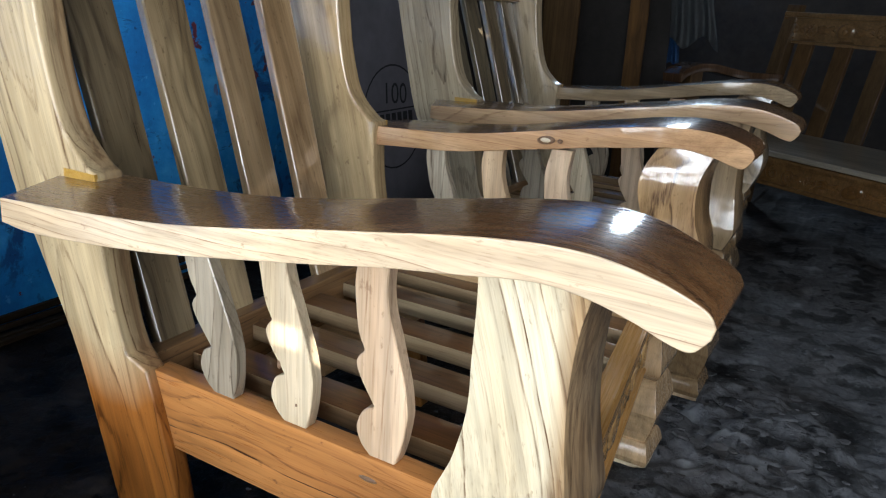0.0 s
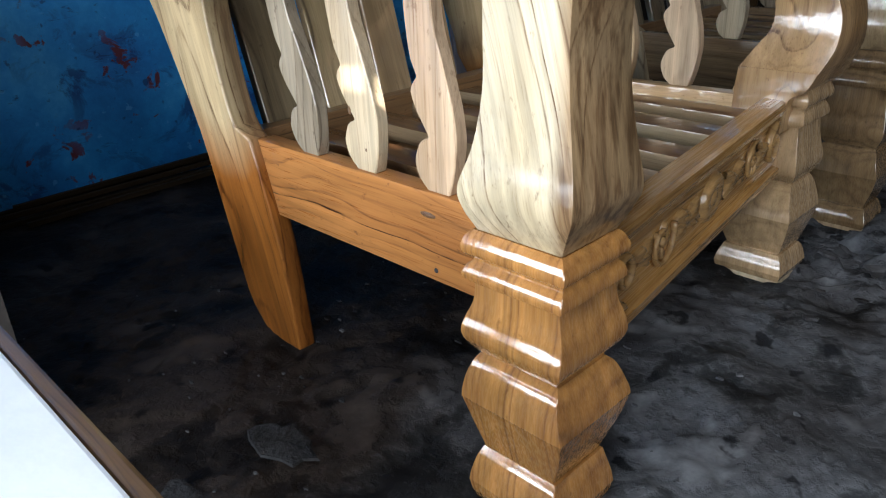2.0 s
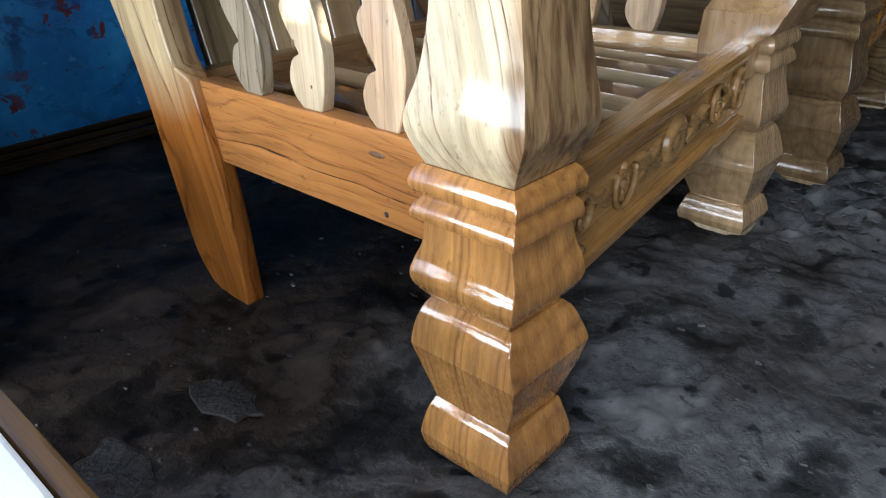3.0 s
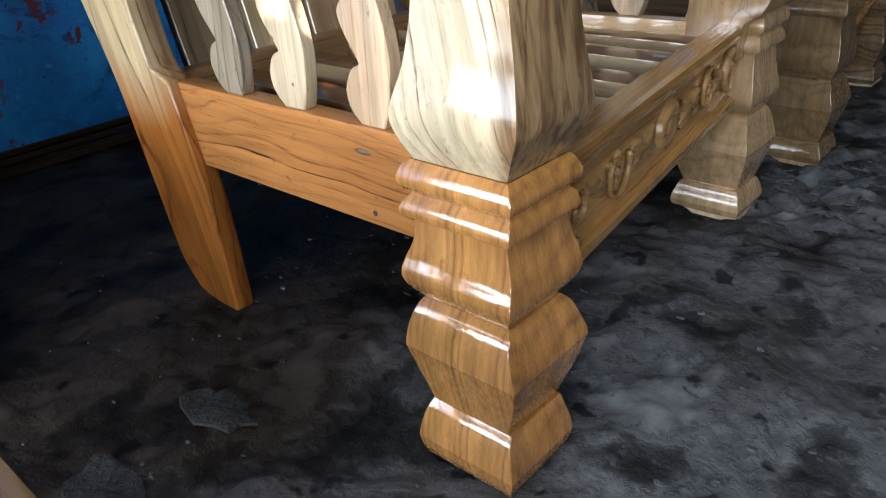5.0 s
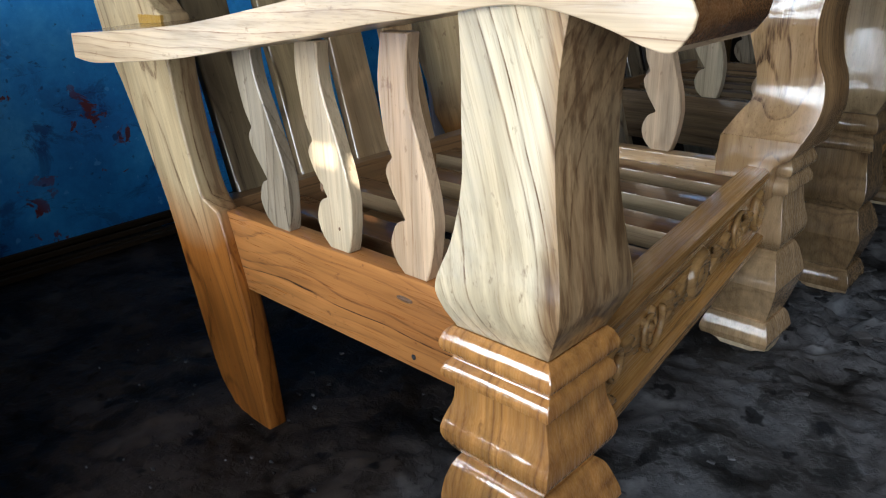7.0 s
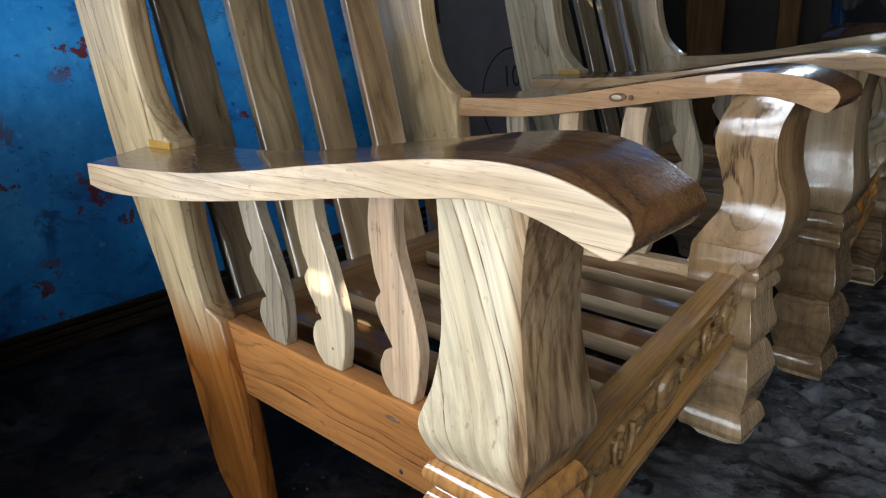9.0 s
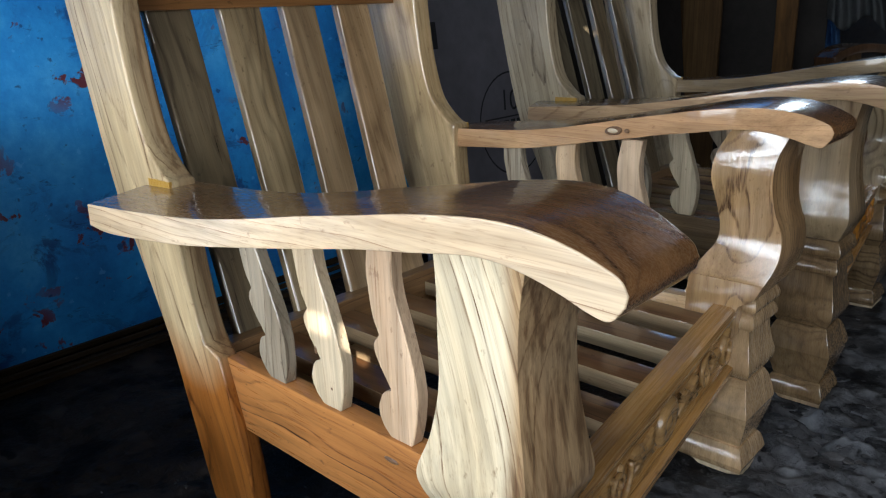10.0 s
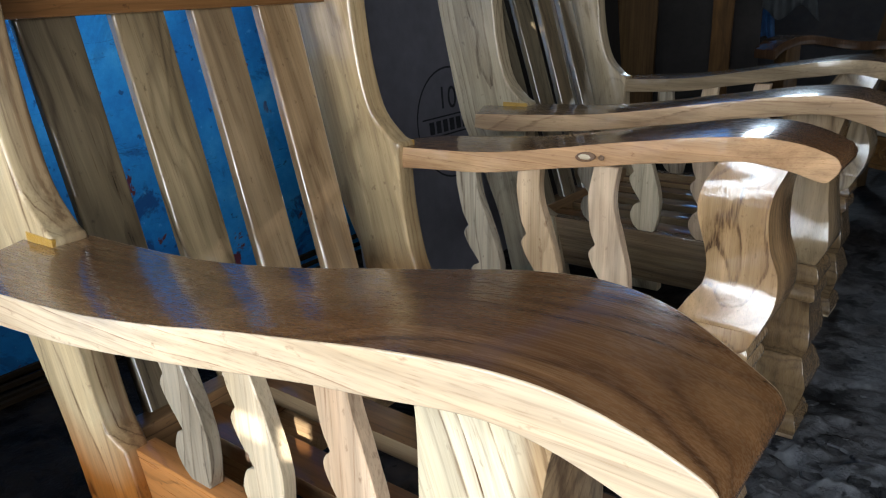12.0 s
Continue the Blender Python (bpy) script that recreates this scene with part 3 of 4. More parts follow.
tagged(part("roof_light", bm, WHITE), "added white sheet that shuts the roof opening against sun", "roof light", kind="structure")
# unseen awning outside, added to keep direct sun out of window and doorway
bm = bmesh.new()
box(bm, -3.0, 1.72, -4.6, SY - 0.02, 2.20, 2.23)
box(bm, 1.72, 2.25, -4.6, -2.10, 2.20, 2.23)
box(bm, 2.25, 4.4, -4.6, SY - 0.02, 2.20, 2.23)
tagged(part("awning", bm, ROOF), "added unseen awning that keeps sun out of the openings", "awning", kind="structure")


# ---- the armchairs ----
FAR_Y = 0.69  # centre line of the far front post, with the near one at POST_Y
POST_Y = -0.028
SKEW = -0.080  # how much further back the far front post stands
BACK_X = -0.64

# the front post: height, back edge, front edge, outer side
UPPER = [(0.642, -0.083, 0.018, -0.075), (0.60, -0.084, 0.008, -0.072), (0.55, -0.086, 0.004, -0.071), (0.50, -0.087, 0.006, -0.072),
         (0.45, -0.097, 0.013, -0.076), (0.41, -0.112, 0.018, -0.082), (0.388, -0.109, 0.011, -0.079), (0.366, -0.099, 0.000, -0.070)]
# the far one, an S-shaped board with a crease over a plain foot that runs down to the seat
UPPER_FAR = [[(0.642, -0.043, 0.044, -0.075), (0.62, -0.058, 0.034, -0.078), (0.59, -0.072, 0.023, -0.084), (0.555, -0.076, 0.020, -0.086), (0.512, -0.066, 0.025, -0.081),
              (0.478, -0.059, 0.037, -0.080), (0.450, -0.062, 0.040, -0.083), (0.425, -0.078, 0.037, -0.090), (0.396, -0.095, 0.026, -0.101)],
             [(0.395, -0.096, 0.025, -0.102), (0.368, -0.098, 0.012, -0.104), (0.350, -0.098, -0.012, -0.105), (0.300, -0.098, -0.016, -0.109)]]
# the front leg: height, back edge, front edge, outer side, inner side; a crease between one stretch and the next
LEG = [[(0.3655, -0.104, 0.001, -0.071, 0.015), (0.360, -0.110, 0.006, -0.076, 0.020), (0.350, -0.1135, 0.010, -0.080, 0.024), (0.343, -0.1125, 0.009, -0.079, 0.023), (0.3395, -0.109, 0.006, -0.076, 0.020)],
       [(0.3390, -0.105, 0.003, -0.073, 0.017), (0.3345, -0.104, 0.003, -0.072, 0.016), (0.329, -0.109, 0.006, -0.077, 0.021), (0.321, -0.1125, 0.008, -0.0805, 0.024), (0.3155, -0.112, 0.008, -0.080, 0.024)],
       [(0.3150, -0.109, 0.004, -0.077, 0.021), (0.3120, -0.108, 0.003, -0.076, 0.020)],
       [(0.3115, -0.103, -0.001, -0.071, 0.017), (0.290, -0.105, 0.002, -0.0722, 0.021), (0.272, -0.1125, 0.0065, -0.0762, 0.0275), (0.258, -0.115, 0.009, -0.0818, 0.030), (0.246, -0.112, 0.007, -0.080, 0.025), (0.2325, -0.100, -0.002, -0.0715, 0.008)],
       [(0.2320, -0.097, -0.004, -0.069, 0.006), (0.2300, -0.097, -0.004, -0.069, 0.006)],
       [(0.2295, -0.100, -0.002, -0.069, 0.009), (0.219, -0.106, 0.003, -0.0765, 0.020), (0.204, -0.1105, 0.007, -0.0822, 0.028), (0.187, -0.1140, 0.012, -0.0845, 0.034), (0.1775, -0.1146, 0.0138, -0.0852, 0.0355)],
       [(0.1765, -0.1142, 0.0134, -0.0846, 0.0350), (0.150, -0.108, 0.007, -0.078, 0.026), (0.1135, -0.097, -0.005, -0.0695, 0.009)],
       [(0.1130, -0.094, -0.008, -0.066, 0.009), (0.1110, -0.094, -0.008, -0.066, 0.009)],
       [(0.1105, -0.100, -0.003, -0.068, 0.014), (0.099, -0.104, 0.001, -0.0755, 0.016), (0.080, -0.109, 0.005, -0.0800, 0.021), (0.066, -0.111, 0.007, -0.0818, 0.023)],
       [(0.0650, -0.111, 0.007, -0.0815, 0.023), (0.052, -0.1095, 0.004, -0.079, 0.019), (0.042, -0.107, 0.000, -0.075, 0.014)]]
# heights of the waists of three kinds of leg
LEG_NEAR, LEG_FAR, LEG_LOW, LEG_TALL = (0.0, 0.113, 0.232, 0.312, 0.366), (0.0, 0.083, 0.209, 0.305, 0.366), (-0.02, 0.056, 0.180, 0.295, 0.366), (-0.05, 0.09, 0.232, 0.312, 0.366)


def post_rings(rows, n, cy, dx):
    rings = []
    for z, xl, xr, yo in curve(rows, n):
        h = POST_Y - yo
        y0, y1 = cy - h, cy + h
        rings.append([(xl + dx, y0, z), (xr + dx, y0, z), (xr + dx, y1, z), (xl + dx, y1, z)])
    return rings[::-1]


def leg_rings(waists, cy, sign, dx, n=18):
    rings = []
    for stretch in LEG:
        for z, xl, xr, yo, yi in curve(stretch, n if len(stretch) > 2 else 2):
            z = float(np.interp(z, LEG_NEAR, waists))
            y0, y1 = cy + sign * (yo - POST_Y), cy + sign * (yi - POST_Y)
            rings.append([(xl + dx, y0, z), (xr + dx, y0, z), (xr + dx, y1, z), (xl + dx, y1, z)])
    return rings[::-1]


BACK_REAR = [(-0.626, 0.018), (-0.646, 0.036), (-0.676, 0.078), (-0.713, 0.214), (-0.749, 0.345), (-0.812, 0.487), (-0.853, 0.571), (-0.895, 0.75), (-0.925, 0.90), (-0.95, 1.05)]
BACK_FRONT_LOW = [(-0.544, 0.018), (-0.552, 0.135), (-0.564, 0.22), (-0.598, 0.352)]
BACK_FRONT_HIGH = [(-0.636, 0.366), (-0.648, 0.40), (-0.660, 0.46), (-0.667, 0.52), (-0.668, 0.58), (-0.666, 0.607), (-0.684, 0.618), (-0.722, 0.66), (-0.744, 0.735),
                   (-0.755, 0.82), (-0.762, 0.90), (-0.80, 1.05)]

# the arm, station by station: top edge, lower edge, outer side, inner side
ARM = [(-0.690, 0.597, -0.693, 0.567, -0.122, 0.034), (-0.640, 0.600, -0.640, 0.564, -0.121, 0.034), (-0.557, 0.605, -0.545, 0.571, -0.119, 0.034),
       (-0.430, 0.615, -0.440, 0.581, -0.114, 0.035), (-0.320, 0.630, -0.329, 0.597, -0.108, 0.038), (-0.240, 0.643, -0.245, 0.609, -0.100, 0.046),
       (-0.165, 0.654, -0.165, 0.622, -0.094, 0.056), (-0.099, 0.664, -0.100, 0.630, -0.090, 0.066), (-0.040, 0.670, -0.040, 0.638, -0.086, 0.069),
       (0.000, 0.671, -0.007, 0.638, -0.084, 0.062), (0.033, 0.668, 0.023, 0.633, -0.083, 0.052), (0.065, 0.661, 0.052, 0.625, -0.083, 0.038),
       (0.088, 0.653, 0.077, 0.616, -0.083, 0.029), (0.102, 0.646, 0.094, 0.614, -0.083, 0.025), (0.108, 0.636, 0.106, 0.627, -0.083, 0.024)]

# baluster: height over the rail, back edge, front edge
BAL = [(0.0, -0.034, 0.000), (0.013, -0.047, 0.005), (0.032, -0.053, 0.010), (0.050, -0.047, 0.013), (0.058, -0.040, 0.014), (0.063, -0.030, 0.0145), (0.070, -0.033, 0.0145),
       (0.092, -0.047, 0.012), (0.110, -0.054, 0.008), (0.120, -0.051, 0.005), (0.128, -0.044, 0.003), (0.135, -0.046, 0.001), (0.150, -0.052, -0.003),
       (0.180, -0.056, -0.012), (0.21, -0.057, -0.015), (0.25, -0.049, -0.010), (0.29, -0.040, -0.002)]


def baluster_board(bm, x, y, z0, z1, lean):
    rows = [r for r in curve(BAL, 90) if z0 + r[0] <= z1]
    back = [(x + b + lean * s, z0 + s) for s, b, f in rows]
    front = [(x + f + lean * s, z0 + s) for s, b, f in rows]
    strip(bm, back, front, [y - 0.009] * len(rows), [y + 0.009] * len(rows))


def leaf(bm, cy, cz, ang, length, width, height, curl):
    """A carved leaf on the plane x = 0, with a sunk vein and drooping edges."""
    grid = []
    rows = 12
    py, pz = cy, cz
    for i in range(rows):
        t = i / (rows - 1)
        a = ang + curl * t
        w = width * (math.sin(math.pi * (0.10 + 0.88 * t)) ** 0.7) * (1 - 0.45 * t)
        lift = height * (0.55 + 0.45 * math.sin(math.pi * t))
        line = []
        for q in (-1.0, -0.75, -0.4, 0.0, 0.4, 0.75, 1.0):
            h = lift * (1 - abs(q) ** 3) - (0.35 * height if q == 0 else 0) - (0.004 if abs(q) == 1 else 0)
            line.append(bm.verts.new((h, py - math.sin(a) * w * q, pz + math.cos(a) * w * q)))
        grid.append(line)
        py += math.cos(a) * length / (rows - 1)
        pz += math.sin(a) * length / (rows - 1)
    for r, q in zip(grid, grid[1:]):
        for i in range(6):
            bm.faces.new((r[i], r[i + 1], q[i + 1], q[i]))


def scroll(bm, cy, cz, r, turns, way, start, thick):
    """A rolled stem: a tapering round bar along a spiral that closes in on its eye."""
    n, rings = 40, []
    for i in range(n):
        t = i / (n - 1)
        a = start + way * turns * 2 * math.pi * t
        rad = r * (1 - 0.82 * t)
        th = thick * (1 - 0.45 * t)
        c = Vector((0.004, cy + math.cos(a) * rad, cz + math.sin(a) * rad))
        out = Vector((0, math.cos(a), math.sin(a)))
        rings.append([c + out * th * math.cos(b) + Vector((1, 0, 0)) * th * 1.25 * math.sin(b) for b in np.linspace(0, 2 * math.pi, 9)[:-1]])
    loft(bm, rings)


def dome(bm, cy, cz, ry, rz, height, turn=0.0, hollow=0.0):
    """A low boss on the plane x = 0; hollow: how deep its middle is dished."""
    rows, n = 5, 14
    rings = []
    for i in range(rows):
        q = 1 - i / rows
        h = height * math.sqrt(max(0.0, 1 - q * q)) - hollow * max(0.0, 1 - q / 0.6) - (0.004 if i == 0 else 0)
        ring = []
        for k in range(n):
            a = 2 * math.pi * k / n
            u, v = math.cos(a) * ry * q, math.sin(a) * rz * q
            ring.append(bm.verts.new((h, cy + u * math.cos(turn) - v * math.sin(turn), cz + u * math.sin(turn) + v * math.cos(turn))))
        rings.append(ring)
    for p, q in zip(rings, rings[1:]):
        for k in range(n):
            bm.faces.new((p[k], p[(k + 1) % n], q[(k + 1) % n], q[k]))
    bm.faces.new(rings[-1])


def carving(bm, length, low, high):
    """A carved band: an oval boss in the middle, leaves that sweep from it to a rosette on either hand, and a rolled stem at each end."""
    mid, amp = (low + high) / 2, (high - low) / 2
    rnd = random.Random(4)
    n = max(1, round(length / 0.6))
    half = length / n / 2
    for k in range(n):
        c = (2 * k + 1) * half
        dome(bm, c, mid, 0.046, amp * 0.80, 0.010, 0.35, 0.007)
        dome(bm, c, mid, 0.018, amp * 0.34, 0.0085, 0.35)
        for way in (-1, 1):
            turn = 0.0 if way > 0 else math.pi
            # leaves between the boss and the rosette
            for a, d, up, size in ((0.55, 0.045, -0.35, 0.060), (-0.55, 0.050, 0.35, 0.062), (0.9, 0.088, -0.1, 0.046), (-0.9, 0.092, 0.15, 0.044), (0.1, 0.070, 0.0, 0.056)):
                leaf(bm, c + way * d, mid + up * amp, turn + way * a, size, amp * 0.36, 0.009, -way * a * 1.3)
            # the rosette: petals round a bud, in a ring
            ry = c + way * 0.165
            for q in range(5):
                a = q * math.tau / 5 + rnd.uniform(-0.15, 0.15)
                dome(bm, ry + math.cos(a) * amp * 0.36, mid + math.sin(a) * amp * 0.36, amp * 0.26, amp * 0.17, 0.006, a, 0.001)
            dome(bm, ry, mid, amp * 0.17, amp * 0.17, 0.008)
            scroll(bm, ry, mid, amp * 0.84, 1.2, way, 0.4, 0.0034)
            for a, d, up in ((0.7, 0.195, -0.3), (-0.7, 0.195, 0.3), (0.25, 0.205, 0.05)):
                leaf(bm, c + way * d, mid + up * amp, turn + way * a, 0.042, amp * 0.32, 0.008, -way * a)
            scroll(bm, c + way * (half - 0.036), mid, amp * 0.82, 1.3, way, turn + math.pi * 0.5, 0.0058)


def carved_apron(parent, at, length, low, high, material, name="apron"):
    """A rail with a rolled top, a sunk panel and foliage carved in it."""
    bm = bmesh.new()
    prof = [(-0.034, low), (0.0, low), (0.001, low + 0.012), (-0.010, low + 0.015), (-0.011, high - 0.025), (0.0, high - 0.022), (0.003, high - 0.012), (0.001, high - 0.003), (-0.005, high), (-0.034, high)]
    loft(bm, [[(x, y, z) for x, z in prof] for y in (0, length)])
    rail = smooth_sharp(part(name, bm, material, parent, at=at), 25)
    for y0, y1 in ((0.0, 0.02), (length - 0.02, length)):
        bm = bmesh.new()
        box(bm, -0.014, 0.0, y0, y1, low + 0.013, high - 0.024)
        soften(bm, 0.002)
        part("panel_edge", bm, material, rail)
    bm = bmesh.new()
    carving(bm, length - 0.05, low + 0.016, high - 0.026)
    part("carved_foliage", bm, material, rail, "glossy carved scrolling leaves", smooth=True, at=Matrix.Translation((-0.0105, 0.025, 0)) @ Matrix.Diagonal((1.05, 1, 1, 1)))
    return rail


def armchair(name, rails, posts, legs, backs, slats, seats, arms, waists, far_y=FAR_Y, skew=SKEW, back=0.0, narrow=0.045, drop=0.0):
    """rails, posts, legs, backs, arms: the wood of the near and of the far side; waists: the kinds of front leg;
    far_y: the centre line of the far front post; skew: how much further back that post stands; back: how far the back stands forward; narrow: how much the far side draws in towards the back; drop: how much longer the rear legs are."""
    chair = new(name)
    wide = (far_y - POST_Y) / (FAR_Y - POST_Y)

    def side(cy, sign, dx, rail_wood, post_wood, leg_wood, back_wood, arm_wood, waists):
        """The posts, rail, balusters and arm of one side. sign: +1 where the outside is towards -y."""
        gx = lambda x: x + dx * min(1.15, max(0.0, (x - BACK_X) / (0.0 - BACK_X)))
        gy = lambda y: cy + sign * (y - POST_Y)
        draw = lambda x: (-narrow if sign < 0 else 0.0) * max(0.0, min(1.1, -x / 0.66))  # the far side draws in towards the back
        bm = bmesh.new()
        if sign > 0:
            loft(bm, post_rings(UPPER, 48, cy, dx))
        else:
            loft(bm, post_rings(UPPER_FAR[1], 12, cy, dx) + post_rings(UPPER_FAR[0], 48, cy, dx))
        soften(bm, 0.0012, 2, 60)
        smooth_sharp(part("front_post", bm, post_wood, chair), 24)
        bm = bmesh.new()
        loft(bm, leg_rings(waists, cy, sign, dx))
        soften(bm, 0.0014, 2, 75)
        smooth_sharp(part("front_leg", bm, leg_wood, chair, "shaped leg with moulded collars"), 11)
        if sign < 0 or waists is LEG_LOW:
            xl, xr, yo, yi = -0.110, 0.003, -0.078, 0.017
            z = float(np.interp(0.042, LEG_NEAR, waists))
            y0, y1 = sorted((gy(yo), gy(yi)))
            bm = bmesh.new()
            box(bm, xl + dx, xr + dx, y0, y1, z - 0.004, z + 0.008)
            soften(bm, 0.0015)
            part("foot_pad", bm, W_BAL, chair, "pale raw wooden pad under the leg")
        # rear post and leg in one curved plank
        bm = bmesh.new()
        rear = [tuple(p) for p in curve(BACK_REAR, 40)]
        front = [tuple(p) for p in curve(BACK_FRONT_LOW, 10)] + [tuple(p) for p in curve(BACK_FRONT_HIGH, 50)]
        prism(bm, rear + front[::-1], gy(-0.014), gy(0.028))
        for v in bm.verts:
            v.co.x += back
            if v.co.z < 0.03:
                v.co.z -= drop
            inner = sign * (v.co.y - gy(0.007)) > 0
            if inner and v.co.z < 0.355:  # the leg is thinner than the post
                v.co.y -= sign * 0.011
            v.co.y += draw(v.co.x)
        soften(bm, 0.005, 4, 60)
        post = smooth_sharp(part("rear_post", bm, back_wood, chair), 50)
        bm = bmesh.new()
        y0, y1 = (k + draw(-0.66) for k in sorted((gy(-0.0148), gy(-0.010))))
        box(bm, -0.729 + back, -0.6655 + back, y0, y1, 0.598, 0.6095)
        soften(bm, 0.0004)
        part("filler", bm, PUTTY, post, "amber wood filler at the arm joint")
        bm = bmesh.new()
        box(bm, gx(-0.603), gx(-0.09), min(gy(0.0), gy(0.03)), max(gy(0.0), gy(0.03)), 0.239, 0.35)
        for v in bm.verts:
            v.co.y += draw(v.co.x)
        soften(bm, 0.002)
        smooth_sharp(part("side_rail", bm, rail_wood, chair), 50)
        for x, lean, bal_wood in ((-0.456, -0.11, W_BALGREY), (-0.338, -0.055, W_BAL), (-0.211, 0.0, W_BALPINK)):
            bm = bmesh.new()
            z1 = float(np.interp(x - 0.04, [a[2] for a in ARM], [a[3] for a in ARM])) + 0.003
            baluster_board(bm, gx(x), gy(0.013) + draw(x), 0.35, z1, lean)
            soften(bm, 0.0015, 1, 60)
            smooth_sharp(part("baluster", bm, bal_wood, chair), 40)
        bm = bmesh.new()
        rings = []
        for xt, zt, xb, zb, o, i in curve(ARM, 72):
            xt, xb = (k - 0.9 * back * max(0.0, min(1.0, (-0.45 - k) / 0.2)) for k in (xt, xb))
            cut = -0.075 * max(0.0, min(1.0, (-0.52 - xt) / 0.17))  # the rear end is cut slantwise
            dy = draw(xt)
            i -= 0.014 * max(0.0, min(1.0, (-0.48 - xt) / 0.12)) if sign < 0 else 0.0
            rings.append([(gx(xb), gy(o) + dy, zb), (gx(xt), gy(o) + dy, zt), (gx(xt) + cut, gy(i) + dy, zt), (gx(xb) + cut, gy(i) + dy, zb)])
        loft(bm, rings)
        bmesh.ops.recalc_face_normals(bm, faces=bm.faces)
        bm.normal_update()
        # upward faces and the front end take the browner wood
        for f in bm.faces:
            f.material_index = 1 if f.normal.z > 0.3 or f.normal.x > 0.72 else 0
        soften(bm, 0.004, 3, 50)
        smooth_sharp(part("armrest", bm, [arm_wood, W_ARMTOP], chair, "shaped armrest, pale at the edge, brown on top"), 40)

    side(POST_Y, 1, 0.0, rails[0], posts[0], legs[0], backs[0], arms[0], waists[0])
    side(far_y, -1, skew, rails[1], posts[1], legs[1], backs[1], arms[1], waists[1])
    f0, f1 = Vector((-0.011, 0.012, 0)), Vector((-0.023 + skew, far_y - 0.025, 0))
    ang = math.atan2(f1.x - f0.x, f1.y - f0.y)
    carved_apron(chair, Matrix.Translation(f0) @ Matrix.Rotation(-ang, 4, "Z"), (f1 - f0).length, 0.227, 0.352, W_CARVE)
    for y in (0.092, 0.214, 0.331, 0.448, 0.560):
        bm = bmesh.new()
        y *= wide
        box(bm, -0.63, -0.045 + skew * y / far_y, y, y + 0.055, 0.304, 0.331)
        soften(bm, 0.002)
        bm.faces.ensure_lookup_table()
        bm.normal_update()
        # slat sides get a lighter wood that paints in the window light
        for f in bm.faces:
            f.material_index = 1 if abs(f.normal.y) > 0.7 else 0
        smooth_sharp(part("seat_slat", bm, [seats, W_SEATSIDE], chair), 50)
    bm = bmesh.new()
    box(bm, -0.665, -0.63, 0.0, far_y - 0.03 - narrow, 0.25, 0.352)
    soften(bm, 0.003)
    part("rear_rail", bm, W_REARRAIL, chair)
    bm = bmesh.new()
    box(bm, -0.628, -0.53, 0.03, far_y - 0.055 - narrow, 0.242, 0.268)
    soften(bm, 0.002)
    part("seat_batten", bm, W_SEATPALE, chair)
    lean = lambda z: -0.655 - (z - 0.35) * 0.332 + back
    # the slats draw together a little towards the seat
    for k, (top, low) in enumerate((((0.064, 0.144), (0.055, 0.124)), ((0.194, 0.275), (0.172, 0.246)), ((0.320, 0.394), (0.288, 0.360)), ((0.444, 0.524), (0.406, 0.476)))):
        bm = bmesh.new()
        zs = (0.345, 0.87)
        strip(bm, [(lean(z) - 0.019, z) for z in zs], [(lean(z), z) for z in zs], [low[0] * wide, top[0] * wide], [low[1] * wide, top[1] * wide])
        soften(bm, 0.0050, 5)
        smooth_sharp(part("back_slat", bm, slats[k], chair), 30)
    bm = bmesh.new()
    strip(bm, [(lean(z) - 0.03, z) for z in (0.845, 1.02)], [(lean(z) + 0.006, z) for z in (0.845, 1.02)], [0.02] * 2, [far_y - 0.054 - narrow] * 2)
    soften(bm, 0.004)
    part("crest_rail", bm, W_REARRAIL, chair)
    return chair


chair = armchair("armchair", (W_RAIL, W_SEATPALE), (W_POST, W_POSTB), (W_LEG, W_LEGB), (W_BACK, W_BACKB), (W_SLATB, W_SLAT, W_SLATC, W_SLATC), W_SEAT, (W_ARM, W_ARMB), (LEG_NEAR, LEG_FAR))
tagged(chair, "varnished pale teak armchair with shaped arms and slatted back", "armchair", "row of armchairs")
chair_b = armchair("armchair", (W_RAILC, W_RAILC), (W_POSTC, W_POSTC), (W_LEGC, W_LEGC), (W_BACKC, W_BACKC), (W_SLATB, W_SLATB, W_SLATB, W_SLATB), W_SEAT, (W_ARMB, W_ARMC), (LEG_LOW, LEG_LOW), 0.599, -0.07, 0.022, 0.039, 0.03)
chair_b.matrix_basis = pose(-0.068, 1.098, -0.003, 0, 0, -0.2)
tagged(chair_b, "greyer teak armchair with dark back slats standing in the row", "armchair", "row of armchairs")
def knot(name, parent, place, rx, rz, material=None):
    bm = bmesh.new()
    bmesh.ops.create_uvsphere(bm, u_segments=14, v_segments=8, radius=1.0)
    bmesh.ops.scale(bm, vec=(rx, 0.0012, rz), verts=bm.verts)
    return part(name, bm, material or KNOT, parent, smooth=True, at=Matrix.Translation(place))


by_name = lambda kind: [o for o in chair.children if o.name.split(".")[0] == kind]
arm_far = by_name("armrest")[1]
knot("knot", arm_far, (-0.313, 0.6186 - 0.0213, 0.6222), 0.017, 0.0075).matrix_basis @= Matrix.Rotation(radians(-8), 4, "Y")
knot("knot_core", arm_far, (-0.314, 0.6180 - 0.0214, 0.6222), 0.010, 0.0042, W_ARM)
knot("knot", arm_far, (-0.287, 0.6156 - 0.0195, 0.6235), 0.005, 0.004)
arm_b = [o for o in chair_b.children if o.name.startswith("armrest")][0]
smear = knot("paint_smear", arm_b, chair_b.matrix_basis.inverted() @ Vector((-0.497, 1.0347, 0.6005)), 0.024, 0.0022, PUTTY)
